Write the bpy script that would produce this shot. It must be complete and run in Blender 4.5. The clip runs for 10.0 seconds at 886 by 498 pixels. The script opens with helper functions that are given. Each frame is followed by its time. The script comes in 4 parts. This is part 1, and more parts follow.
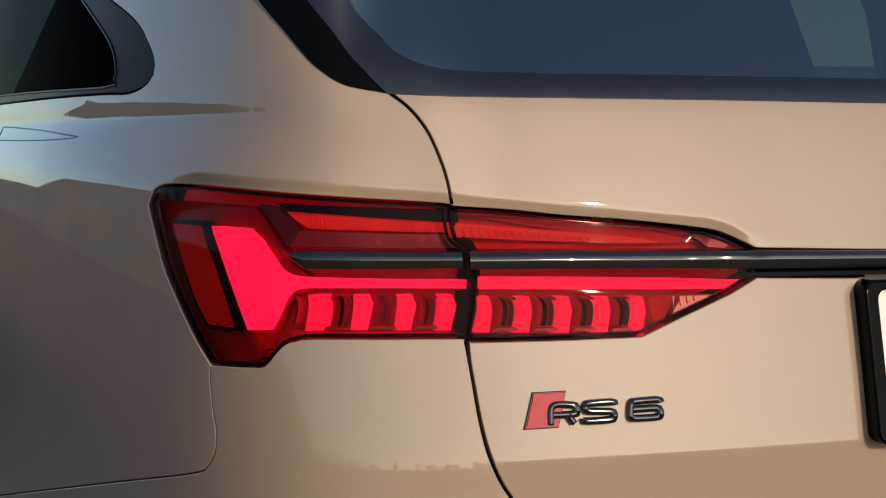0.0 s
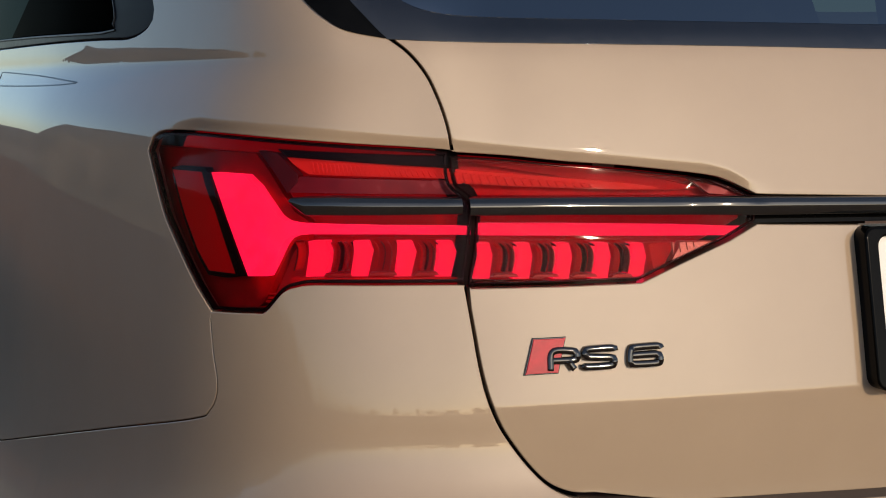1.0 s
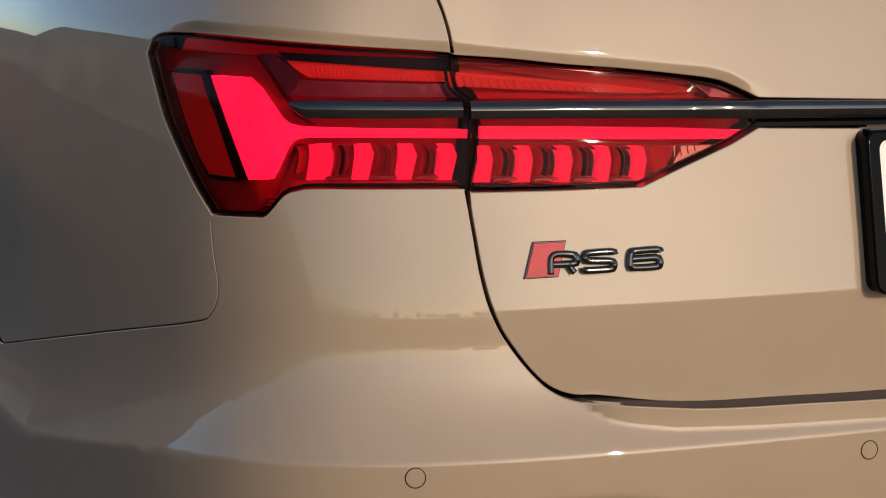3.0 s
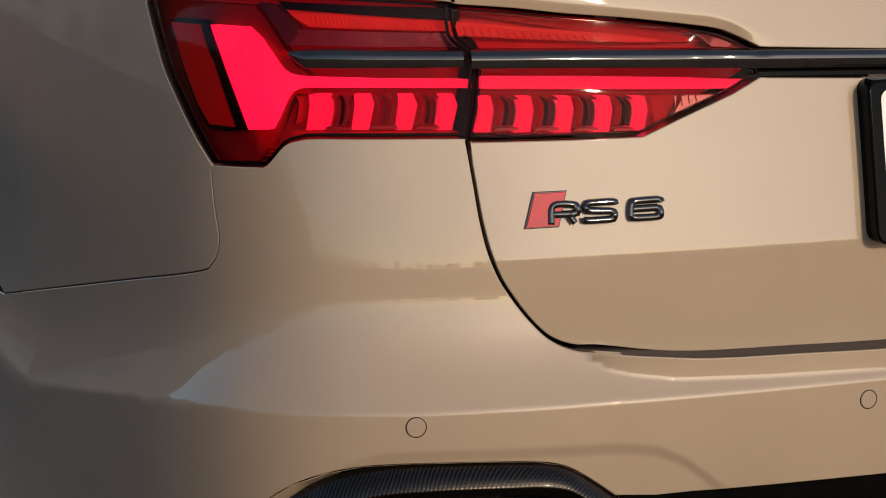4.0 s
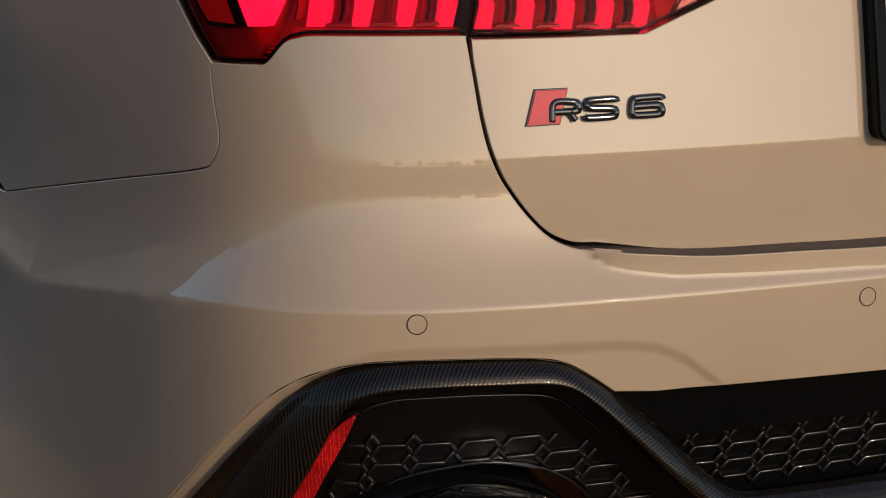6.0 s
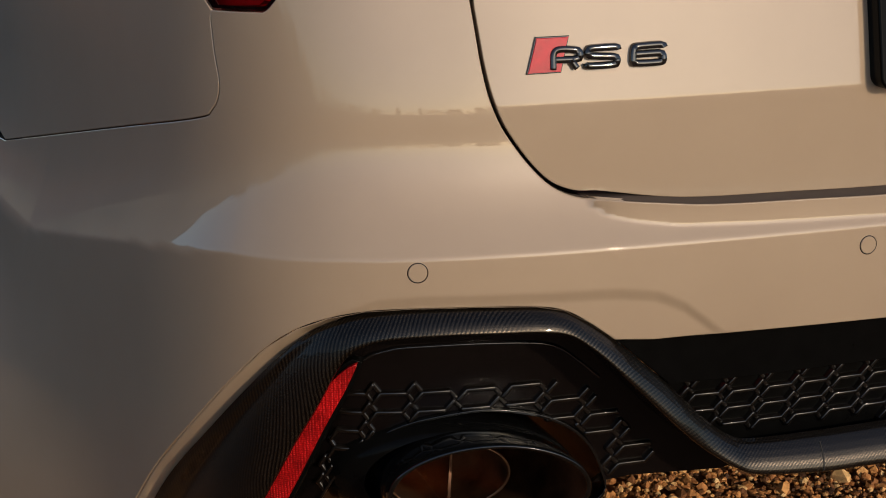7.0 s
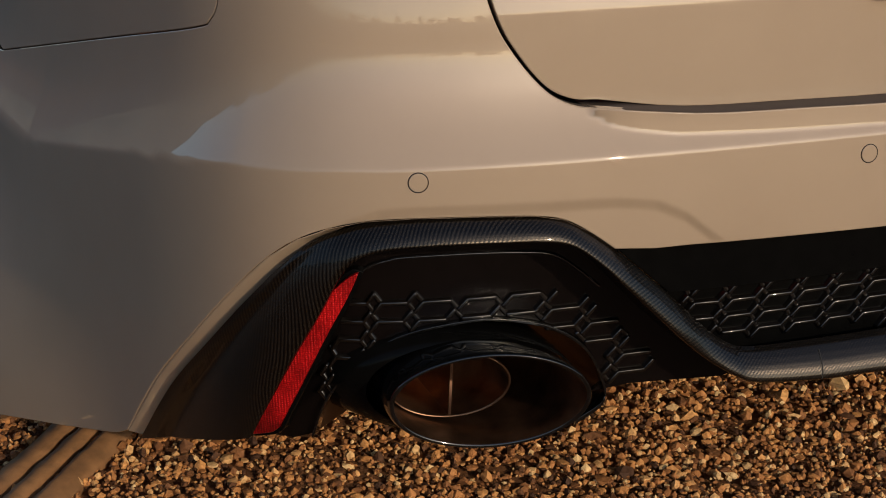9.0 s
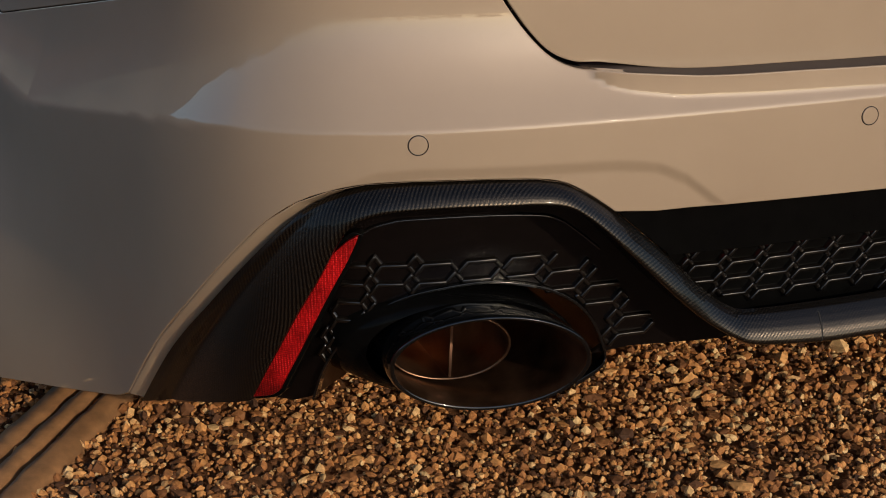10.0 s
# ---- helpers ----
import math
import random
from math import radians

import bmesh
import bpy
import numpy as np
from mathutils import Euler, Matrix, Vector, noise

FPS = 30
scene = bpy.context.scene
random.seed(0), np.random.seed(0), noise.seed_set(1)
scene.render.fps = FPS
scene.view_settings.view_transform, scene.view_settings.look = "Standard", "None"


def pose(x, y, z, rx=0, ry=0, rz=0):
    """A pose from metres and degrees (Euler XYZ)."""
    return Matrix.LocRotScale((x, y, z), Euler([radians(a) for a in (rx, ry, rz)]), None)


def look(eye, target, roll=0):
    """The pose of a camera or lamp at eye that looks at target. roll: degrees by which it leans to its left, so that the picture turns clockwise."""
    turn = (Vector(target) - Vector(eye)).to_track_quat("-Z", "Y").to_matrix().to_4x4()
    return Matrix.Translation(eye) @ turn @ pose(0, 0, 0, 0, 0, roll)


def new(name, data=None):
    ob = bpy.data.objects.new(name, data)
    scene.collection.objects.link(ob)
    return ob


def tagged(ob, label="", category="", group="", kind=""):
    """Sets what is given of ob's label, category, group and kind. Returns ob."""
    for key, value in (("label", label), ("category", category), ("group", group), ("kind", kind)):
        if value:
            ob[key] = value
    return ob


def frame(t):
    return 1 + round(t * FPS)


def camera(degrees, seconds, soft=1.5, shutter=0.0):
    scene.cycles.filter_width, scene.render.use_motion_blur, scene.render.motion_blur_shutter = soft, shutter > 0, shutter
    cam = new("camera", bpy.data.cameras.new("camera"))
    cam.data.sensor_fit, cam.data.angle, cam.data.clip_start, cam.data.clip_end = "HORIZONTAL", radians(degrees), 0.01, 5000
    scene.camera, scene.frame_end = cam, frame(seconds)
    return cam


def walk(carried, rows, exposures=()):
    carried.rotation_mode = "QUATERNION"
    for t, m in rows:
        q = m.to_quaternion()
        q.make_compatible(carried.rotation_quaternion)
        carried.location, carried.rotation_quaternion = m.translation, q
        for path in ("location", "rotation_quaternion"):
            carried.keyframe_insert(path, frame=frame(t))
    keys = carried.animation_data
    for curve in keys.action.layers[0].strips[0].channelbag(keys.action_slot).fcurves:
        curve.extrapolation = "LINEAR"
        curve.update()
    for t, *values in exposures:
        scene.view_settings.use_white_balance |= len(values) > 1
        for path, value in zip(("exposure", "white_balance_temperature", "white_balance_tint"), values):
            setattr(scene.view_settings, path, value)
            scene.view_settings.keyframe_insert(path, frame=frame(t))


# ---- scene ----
# ---- camera: it stands still on its tripod and tilts down ----
cam = camera(30.77, 10.0, soft=1.0)
EYE = (-1.218, -1.2, 0.97)
# seconds, pitch, roll, heading
TILTS = [
    (0.0, -4.000, -0.000, -22.000),
    (0.5, -4.982, -0.022, -21.995),
    (1.0, -5.916, -0.027, -21.989),
    (1.5, -6.767, -0.019, -21.984),
    (2.0, -7.636, -0.058, -21.972),
    (2.5, -8.473, -0.068, -21.972),
    (4.0, -11.117, -0.027, -21.956),
    (4.5, -11.972, -0.044, -21.943),
    (5.0, -12.869, -0.032, -21.937),
    (5.5, -13.805, -0.009, -21.943),
    (7.0, -16.586, 0.031, -21.920),
    (7.5, -17.438, 0.121, -21.943),
    (8.0, -18.250, 0.136, -21.948),
    (8.5, -19.009, 0.161, -21.947),
    (9.0, -19.798, 0.177, -21.950),
    (9.5, -20.496, 0.214, -21.957),
    (10.0, -21.121, 0.222, -21.962),
]
walk(cam, [(t, pose(*EYE, 90 + pitch, roll, yaw)) for t, pitch, roll, yaw in TILTS])


# ---- low evening sun behind the car, clear sky ----
SUN_UP, SUN_FROM = 20.5, 163.5  # elevation; compass heading it shines from (0 = ahead of the car, clockwise)
world = bpy.data.worlds.new("sky")
scene.world = world
world.use_nodes = True
wn = world.node_tree.nodes
sky = wn.new("ShaderNodeTexSky")
sky.sky_type = "NISHITA"
sky.sun_disc = False
sky.sun_elevation = radians(SUN_UP)
sky.sun_rotation = radians(SUN_FROM)
sky.air_density, sky.dust_density, sky.ozone_density = 0.9, 0.9, 1.5
wn["Background"].inputs[1].default_value = 0.13
world.node_tree.links.new(sky.outputs[0], wn["Background"].inputs[0])
sun_data = bpy.data.lights.new("sun", "SUN")
sun_data.energy, sun_data.angle, sun_data.color = 2.15, radians(0.55), (1.0, 0.79, 0.56)
sun = new("sun", sun_data)
away = Vector((math.sin(radians(SUN_FROM)) * math.cos(radians(SUN_UP)), math.cos(radians(SUN_FROM)) * math.cos(radians(SUN_UP)), math.sin(radians(SUN_UP))))
sun.matrix_world = look(tuple(away * 30), (0, 0, 0))
scene.view_settings.exposure = 0.08


# ---- materials ----
def material(name):
    m = bpy.data.materials.new(name)
    m.use_nodes = True
    return m, m.node_tree.nodes, m.node_tree.links, m.node_tree.nodes["Principled BSDF"]


def put(b, **values):
    for key, v in values.items():
        b.inputs[key.replace("_", " ")].default_value = v if not isinstance(v, tuple) else (*v, 1)[:4]


def noise_node(n, l, scale, detail=4, rough=0.55, kind="Object"):
    c, t = n.new("ShaderNodeTexCoord"), n.new("ShaderNodeTexNoise")
    t.inputs["Scale"].default_value, t.inputs["Detail"].default_value, t.inputs["Roughness"].default_value = scale, detail, rough
    l.new(c.outputs[kind], t.inputs["Vector"])
    return t


def ramp(n, l, source, stops):
    r = n.new("ShaderNodeValToRGB")
    while len(r.color_ramp.elements) < len(stops):
        r.color_ramp.elements.new(0.5)
    for e, (p, c) in zip(r.color_ramp.elements, stops):
        e.position, e.color = p, (*c, 1)
    l.new(source, r.inputs[0])
    return r


def bumped(n, l, b, source, strength, distance, socket="Normal"):
    k = n.new("ShaderNodeBump")
    k.inputs["Strength"].default_value, k.inputs["Distance"].default_value = strength, distance
    l.new(source, k.inputs["Height"])
    l.new(k.outputs[0], b.inputs[socket])


def make_paint():
    m, n, l, b = material("beige_car_paint")
    t = noise_node(n, l, 9, 5)
    c = ramp(n, l, t.outputs[0], [(0.3, (.356, .268, .188)), (0.7, (.379, .288, .203))])
    l.new(c.outputs[0], b.inputs["Base Color"])
    put(b, Roughness=.55, Coat_Weight=1.0, Coat_Roughness=.015, Coat_IOR=1.66, Metallic=.10, Specular_IOR_Level=.2)
    g = noise_node(n, l, 900, 2)
    bumped(n, l, b, g.outputs[0], .05, .0003)
    o = noise_node(n, l, 60, 3)
    bumped(n, l, b, o.outputs[0], .003, .0006, "Coat Normal")
    d = noise_node(n, l, 35, 6)  # faint film of dust
    e = ramp(n, l, d.outputs[0], [(0.4, (.012, .012, .012)), (0.8, (.05, .05, .05))])
    l.new(e.outputs[0], b.inputs["Coat Roughness"])
    return m


def make_plain(name, colour, rough, metal=0.0, coat=0.0, scale=60, vary=.25, bump=0.0, spec=.5):
    m, n, l, b = material(name)
    t = noise_node(n, l, scale, 5)
    c = ramp(n, l, t.outputs[0], [(0.25, tuple(v * (1 - vary) for v in colour)), (0.75, tuple(min(1, v * (1 + vary)) for v in colour))])
    l.new(c.outputs[0], b.inputs["Base Color"])
    r = n.new("ShaderNodeMapRange")
    r.inputs[3].default_value, r.inputs[4].default_value = rough * .8, min(1, rough * 1.25)
    l.new(t.outputs[0], r.inputs[0])
    l.new(r.outputs[0], b.inputs["Roughness"])
    put(b, Metallic=metal, Coat_Weight=coat, Coat_Roughness=.03, Specular_IOR_Level=spec)
    if bump:
        g = noise_node(n, l, scale * 12, 3)
        bumped(n, l, b, g.outputs[0], bump, .001)
    return m


def make_light(name, colour, strength, base, rough=.35, fade=1.0):
    """Lit plastic: uneven glow, fading along the guide from the lamp's outer end to the middle of the car."""
    m, n, l, b = material(name)
    put(b, Base_Color=base, Roughness=.6, Emission_Color=colour, Specular_IOR_Level=.05)
    t = noise_node(n, l, 45, 3)
    c, sep, far, fall, mottle, mul = (n.new("ShaderNode" + k) for k in ("TexCoord", "SeparateXYZ", "Math", "MapRange", "MapRange", "Math"))
    l.new(c.outputs["Object"], sep.inputs[0])
    far.operation, mul.operation = "ABSOLUTE", "MULTIPLY"
    l.new(sep.outputs[0], far.inputs[0])
    l.new(far.outputs[0], fall.inputs[0])
    for k, v in zip((1, 2, 3, 4), (.64, .80, strength * fade, strength)):
        fall.inputs[k].default_value = v
    l.new(t.outputs[0], mottle.inputs[0])
    for k, v in zip((1, 2, 3, 4), (.3, .7, .8, 1.12)):
        mottle.inputs[k].default_value = v
    l.new(fall.outputs[0], mul.inputs[0])
    l.new(mottle.outputs[0], mul.inputs[1])
    l.new(mul.outputs[0], b.inputs["Emission Strength"])
    return m


def make_lens(name, tint, ior=1.45):
    """Clear thin cover: tinted see-through with a mirror gloss."""
    m, n, l, b = material(name)
    n.remove(b)
    see, shine, mix, f = (n.new("ShaderNode" + k) for k in ("BsdfTransparent", "BsdfGlossy", "MixShader", "Fresnel"))
    see.inputs[0].default_value = (*tint, 1)
    shine.inputs["Roughness"].default_value = .02
    f.inputs[0].default_value = ior
    l.new(f.outputs[0], mix.inputs[0])
    l.new(see.outputs[0], mix.inputs[1])
    l.new(shine.outputs[0], mix.inputs[2])
    l.new(mix.outputs[0], n["Material Output"].inputs[0])
    return m


def make_carbon():
    """Twill weave under clear lacquer; the weave follows the part's own UV, in metres."""
    m, n, l, b = material("carbon_fibre")
    uv = n.new("ShaderNodeUVMap")
    uv.uv_map = "UVMap"
    sep = n.new("ShaderNodeSeparateXYZ")
    l.new(uv.outputs[0], sep.inputs[0])

    def op(kind, a, v):
        k = n.new("ShaderNodeMath")
        k.operation = kind
        for i, q in enumerate((a, v)):
            if isinstance(q, (int, float)):
                k.inputs[i].default_value = q
            else:
                l.new(q, k.inputs[i])
        return k.outputs[0]

    size = 1 / 0.0010
    u, v = op("MULTIPLY", sep.outputs[0], size), op("MULTIPLY", sep.outputs[1], size)
    step = op("MODULO", op("ADD", op("ADD", op("FLOOR", u, 0), op("FLOOR", v, 0)), 4000), 4)
    over = op("LESS_THAN", step, 1.5)
    fu, fv = op("FRACT", u, 0), op("FRACT", v, 0)
    hump = op("ADD", op("MULTIPLY", over, op("SINE", op("MULTIPLY", fu, 3.1416), 0)),
              op("MULTIPLY", op("SUBTRACT", 1, over), op("SINE", op("MULTIPLY", fv, 3.1416), 0)))
    c = ramp(n, l, op("MULTIPLY", over, hump), [(0.0, (.004, .0034, .0030)), (.35, (.007, .006, .005)), (1.0, (.075, .058, .042))])
    l.new(c.outputs[0], b.inputs["Base Color"])
    put(b, Roughness=.27, Metallic=.75, Coat_Weight=.3, Coat_Roughness=.03, Coat_IOR=1.5)
    bumped(n, l, b, hump, .16, .0004)
    return m


def make_reflex():
    """Moulded red reflector: rows of fine prism dots, unevenly bright."""
    m, n, l, b = material("red_rear_reflector")
    c, v = n.new("ShaderNodeTexCoord"), n.new("ShaderNodeTexVoronoi")
    v.inputs["Scale"].default_value, v.inputs["Randomness"].default_value = 460, .25
    l.new(c.outputs["Object"], v.inputs["Vector"])
    r = ramp(n, l, v.outputs["Distance"], [(0.0, (1.0, .10, .10)), (.22, (.72, .012, .014)), (.6, (.30, .003, .004))])
    q = noise_node(n, l, 26, 3)
    k = ramp(n, l, q.outputs[0], [(0.35, (.35, .35, .35)), (0.6, (1, 1, 1))])
    x = n.new("ShaderNodeMix")
    x.data_type, x.blend_type = "RGBA", "MULTIPLY"
    x.inputs["Factor"].default_value = 1
    l.new(r.outputs[0], x.inputs["A"])
    l.new(k.outputs[0], x.inputs["B"])
    l.new(x.outputs["Result"], b.inputs["Base Color"])
    put(b, Roughness=.3, Specular_IOR_Level=.3)
    bumped(n, l, b, v.outputs["Distance"], .6, .0008)
    return m


def make_ground():
    m, n, l, b = material("gravelly_earth")
    t, q = noise_node(n, l, 70, 8, .7), noise_node(n, l, 1.7, 4)
    c = ramp(n, l, t.outputs[0], [(0.25, (.08, .033, .011)), (0.5, (.22, .092, .030)), (0.75, (.38, .175, .062))])
    k = ramp(n, l, q.outputs[0], [(0.3, (.75, .72, .7)), (0.7, (1, 1, 1))])
    x = n.new("ShaderNodeMix")
    x.data_type, x.blend_type = "RGBA", "MULTIPLY"
    x.inputs["Factor"].default_value = 1
    l.new(c.outputs[0], x.inputs["A"])
    l.new(k.outputs[0], x.inputs["B"])
    l.new(x.outputs["Result"], b.inputs["Base Color"])
    # beside the gravel, to the car's left: painted shade for the flank to mirror
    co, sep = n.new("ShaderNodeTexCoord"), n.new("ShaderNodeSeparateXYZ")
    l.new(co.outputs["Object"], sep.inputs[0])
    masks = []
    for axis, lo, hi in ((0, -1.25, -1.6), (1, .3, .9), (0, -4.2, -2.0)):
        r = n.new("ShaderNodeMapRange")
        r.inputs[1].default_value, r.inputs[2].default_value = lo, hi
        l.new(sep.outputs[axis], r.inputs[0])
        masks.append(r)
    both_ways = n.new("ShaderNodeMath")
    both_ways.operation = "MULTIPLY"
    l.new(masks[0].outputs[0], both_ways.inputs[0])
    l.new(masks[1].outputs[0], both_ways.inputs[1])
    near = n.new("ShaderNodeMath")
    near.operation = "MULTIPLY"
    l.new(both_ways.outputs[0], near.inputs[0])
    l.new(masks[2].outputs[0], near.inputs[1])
    shade_patch = ramp(n, l, t.outputs[0], [(0.3, (.022, .022, .016)), (0.7, (.055, .050, .036))])
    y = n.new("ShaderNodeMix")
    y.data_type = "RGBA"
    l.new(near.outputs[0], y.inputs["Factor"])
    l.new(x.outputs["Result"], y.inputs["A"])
    l.new(shade_patch.outputs[0], y.inputs["B"])
    l.new(y.outputs["Result"], b.inputs["Base Color"])
    put(b, Roughness=.95)
    bumped(n, l, b, t.outputs[0], 1.0, .012)
    return m


def make_stone():
    m, n, l, b = material("gravel_stone")
    g = n.new("ShaderNodeNewGeometry")
    c = ramp(n, l, g.outputs["Random Per Island"], [(0.0, (.05, .020, .008)), (.22, (.26, .105, .034)), (.5, (.52, .22, .068)), (.8, (.78, .38, .125)), (1.0, (.95, .66, .32))])
    t = noise_node(n, l, 160, 5)
    k = ramp(n, l, t.outputs[0], [(0.3, (.6, .58, .55)), (0.7, (1, 1, 1))])
    x = n.new("ShaderNodeMix")
    x.data_type, x.blend_type = "RGBA", "MULTIPLY"
    x.inputs["Factor"].default_value = 1
    l.new(c.outputs[0], x.inputs["A"])
    l.new(k.outputs[0], x.inputs["B"])
    l.new(x.outputs["Result"], b.inputs["Base Color"])
    put(b, Roughness=.8)
    bumped(n, l, b, t.outputs[0], .5, .003)
    return m


PAINT = make_paint()
BLACK_GLOSS = make_plain("black_gloss_trim", (.008, .008, .009), .05, coat=1.0)
BLACK_PLASTIC = make_plain("black_plastic", (.012, .012, .012), .38, bump=.1)
DARK_CAVITY = make_plain("dark_underbody", (.01, .01, .01), .8)
BAR_BLACK = make_plain("smoked_black_gloss", (.012, .013, .014), .08, coat=1.0)
SATIN_TRIM = make_plain("satin_black_trim", (.005, .005, .009), .30, spec=.03)
BLACK_DEEP = make_plain("deep_black_gloss", (.003, .003, .003), .10, spec=.07)
SEAL_RUBBER = make_plain("dark_rubber", (.004, .004, .004), .7, spec=.1)
# body paint under the tailgate, darkened by colour to stand for shade
SHADED_LEDGE = make_plain("shaded_ledge_paint", (.06, .042, .034), .7)
INSERT_BLACK = make_plain("black_insert_plastic", (.004, .003, .003), .13, spec=.22, bump=.25)
MESH_BLACK = make_plain("black_gloss_mesh", (.005, .004, .0035), .30, coat=1.0, spec=.2)
CARBON = make_carbon()
LENS = make_lens("red_lamp_lens", (1.0, .56, .58), 1.17)
GLASS = make_lens("tinted_window_glass", (.05, .075, .06), 3.9)
SIDE_GLASS = make_lens("dark_side_glass", (.03, .04, .035), 1.006)
RED_DARK = make_plain("dark_red_plastic", (.34, .004, .008), .5, spec=.06)
SMOKED_RED = make_plain("smoked_red_plastic", (.055, .006, .010), .4, spec=.3)
PLUM_RED = make_plain("plum_red_plastic", (.12, .010, .018), .25, spec=.4)
# side reflector and reflex plastic are no lamps: a faint glow is added
RED_SIDE = make_light("prismed_red_reflector", (1.0, .005, .010), .05, (.42, .005, .008))
RED_MID = make_light("red_reflex_plastic", (1.0, .004, .010), .08, (.28, .004, .007))
# housing and tray: glow stands in for light spilled from the LED blocks
RED_HOUSE = make_light("spill_lit_lamp_inner", (1.0, .004, .012), .11, (.18, .003, .005), .3)
SALMON = make_light("ribbed_red_indicator", (1.0, .035, .03), .22, (.34, .02, .014))
GLOW = make_light("lit_red_diffuser", (1.0, .012, .085), 1.25, (.25, .01, .02), fade=.72)
LED = make_light("lit_red_led_block", (1.0, .010, .075), .90, (.22, .008, .012), .3, .95)
CHROME = make_plain("dark_chrome", (.35, .30, .28), .12, metal=1.0)
BROWN_METAL = make_plain("heat_tinted_steel", (.27, .165, .105), .38, metal=1.0, scale=30, vary=.5)
DARK_STEEL = make_plain("sooty_brown_steel", (.12, .075, .05), .40, metal=1.0, scale=30, vary=.5)
RIM_METAL = make_plain("black_chrome_tip", (.035, .036, .038), .10, metal=.9, coat=.6)
BADGE_RED = make_plain("red_enamel", (.48, .022, .038), .4, coat=.25, spec=.2)
PLATE_WHITE = make_plain("white_plate", (.86, .84, .80), .45, vary=.03)
RUBBER = make_plain("dusty_tyre_rubber", (.17, .12, .075), .85, scale=25, vary=.4, bump=.5)
REFLEX = make_reflex()
SAND = make_plain("packed_sand", (.25, .125, .05), .9, scale=40, vary=.35, bump=.5)
CLOTH = make_plain("dark_interior_cloth", (.012, .012, .013), .8)
WHITE_REFLEX = make_plain("clear_reversing_lens", (.34, .25, .16), .35, scale=300, vary=.5)
GROUND = make_ground()
STONE = make_stone()
LEAF = make_plain("tree_foliage", (.05, .045, .02), .8, scale=2)
HILL = make_plain("wooded_hillside", (.19, .145, .10), .95, scale=.12, vary=.5)


# ---- the car's outer skin: point(s, z), s = way round the plan from the rear centre, z = height ----
def smooth(a, b, x):
    t = np.clip((np.asarray(x, float) - a) / (b - a), 0, 1)
    return t * t * (3 - 2 * t)


STEP = 0.002
# plan: turn of the skin (degrees) along the way round the rear corner and up the flank
PLAN_S = np.arange(0, 6.4, STEP)
PLAN_TURN = np.radians(np.interp(PLAN_S, [0, .25, .45, .60, .68, .74, .79, .83, .87, .95, 1.06, 1.25, 1.6, 2.2, 3.2, 4.3, 4.9, 5.2, 5.4, 5.7, 6.0],
                                 [0, 2.6, 4.8, 7.0, 10, 16, 25, 37, 51, 67, 75, 80.5, 87.5, 90, 90, 91, 96, 112, 140, 168, 176]))
PLAN_TURN = np.convolve(np.pad(PLAN_TURN, 20, mode="edge"), np.ones(41) / 41, mode="valid")
PLAN_X = np.concatenate([[0], -np.cumsum(np.cos(PLAN_TURN))[:-1] * STEP])
PLAN_Y = np.concatenate([[0], np.cumsum(np.sin(PLAN_TURN))[:-1] * STEP]) + .017


def profile(zs, lean, zero):
    """How far the skin stands in at each height, from its lean (degrees, up-facing positive) by height; 0 at the height zero."""
    grid = np.arange(0.10, 1.62, 0.0005)
    t = np.tan(np.radians(np.interp(grid, zs, lean)))
    k = np.ones(5) / 5
    t = np.convolve(np.pad(t, 2, mode="edge"), k, mode="valid")
    d = np.concatenate([[0], np.cumsum(t)[:-1] * 0.0005])
    return grid, d - np.interp(zero, grid, d)


# upper edge of the lamps and the light bar
LIP_S = [0.0000, 0.3715, 0.4015, 0.4217, 0.5800, 0.6829, 0.8776, 1.0241, 1.0978, 1.2200]
LIP_Z = [0.8535, 0.8613, 0.8744, 0.8795, 0.8945, 0.9048, 0.9173, 0.9235, 0.9159, 0.8494]
CREASE = 0.548
CREASE_S, CREASE_Z = [0.0000, 0.2704, 0.5987, 0.6998, 0.7996, 0.9187, 1.0943, 1.4058], [0.0022, 0.0028, 0.0037, 0.0047, 0.0051, -0.0020, -0.0300, -0.0900]  # the crease climbs to the middle
BUMPER = profile([.15, .30, .42, .50, .5455, .5505, .575, .60, .62, .636, .655, .68, .75, .85, .92, .99, 1.02, 1.05, 1.30, 1.40, 1.47, 1.6],
                 [-8, -5, -2, 1, 3, 36, 32, 24, 15, 9, 4, 7.7, 10.5, 12, 12, 14, 24, 38, 42, 55, 80, 85], CREASE)
GATE = profile([.15, .58, .676, .682, .75, .85, .92, .99, 1.012, 1.025, 1.30, 1.40, 1.47, 1.6],
               [0, 0, 1, 11, 12, 13, 14, 17, 24, 42, 44, 56, 80, 85], .68)
GATE = (GATE[0], GATE[1] + 0.043)
FLANK = profile([.15, .30, .45, .5455, .5505, .58, .62, .66, .75, .90, .92, .945, .970, .984, .993, 1.006, 1.03, 1.30, 1.40, 1.47, 1.6],
                [-4, -2, 0, 2, 24, 19, 9, 4.0, 4.2, 6.2, 12, 23, 30, 20, 3, 8, 8, 9, 45, 78, 84], CREASE)


def plan(s):
    a = np.abs(s)
    x, y, w = (np.interp(a, PLAN_S, v) for v in (PLAN_X, PLAN_Y, PLAN_TURN))
    return np.where(np.asarray(s) < 0, -x, x), y, np.where(np.asarray(s) < 0, -w, w)


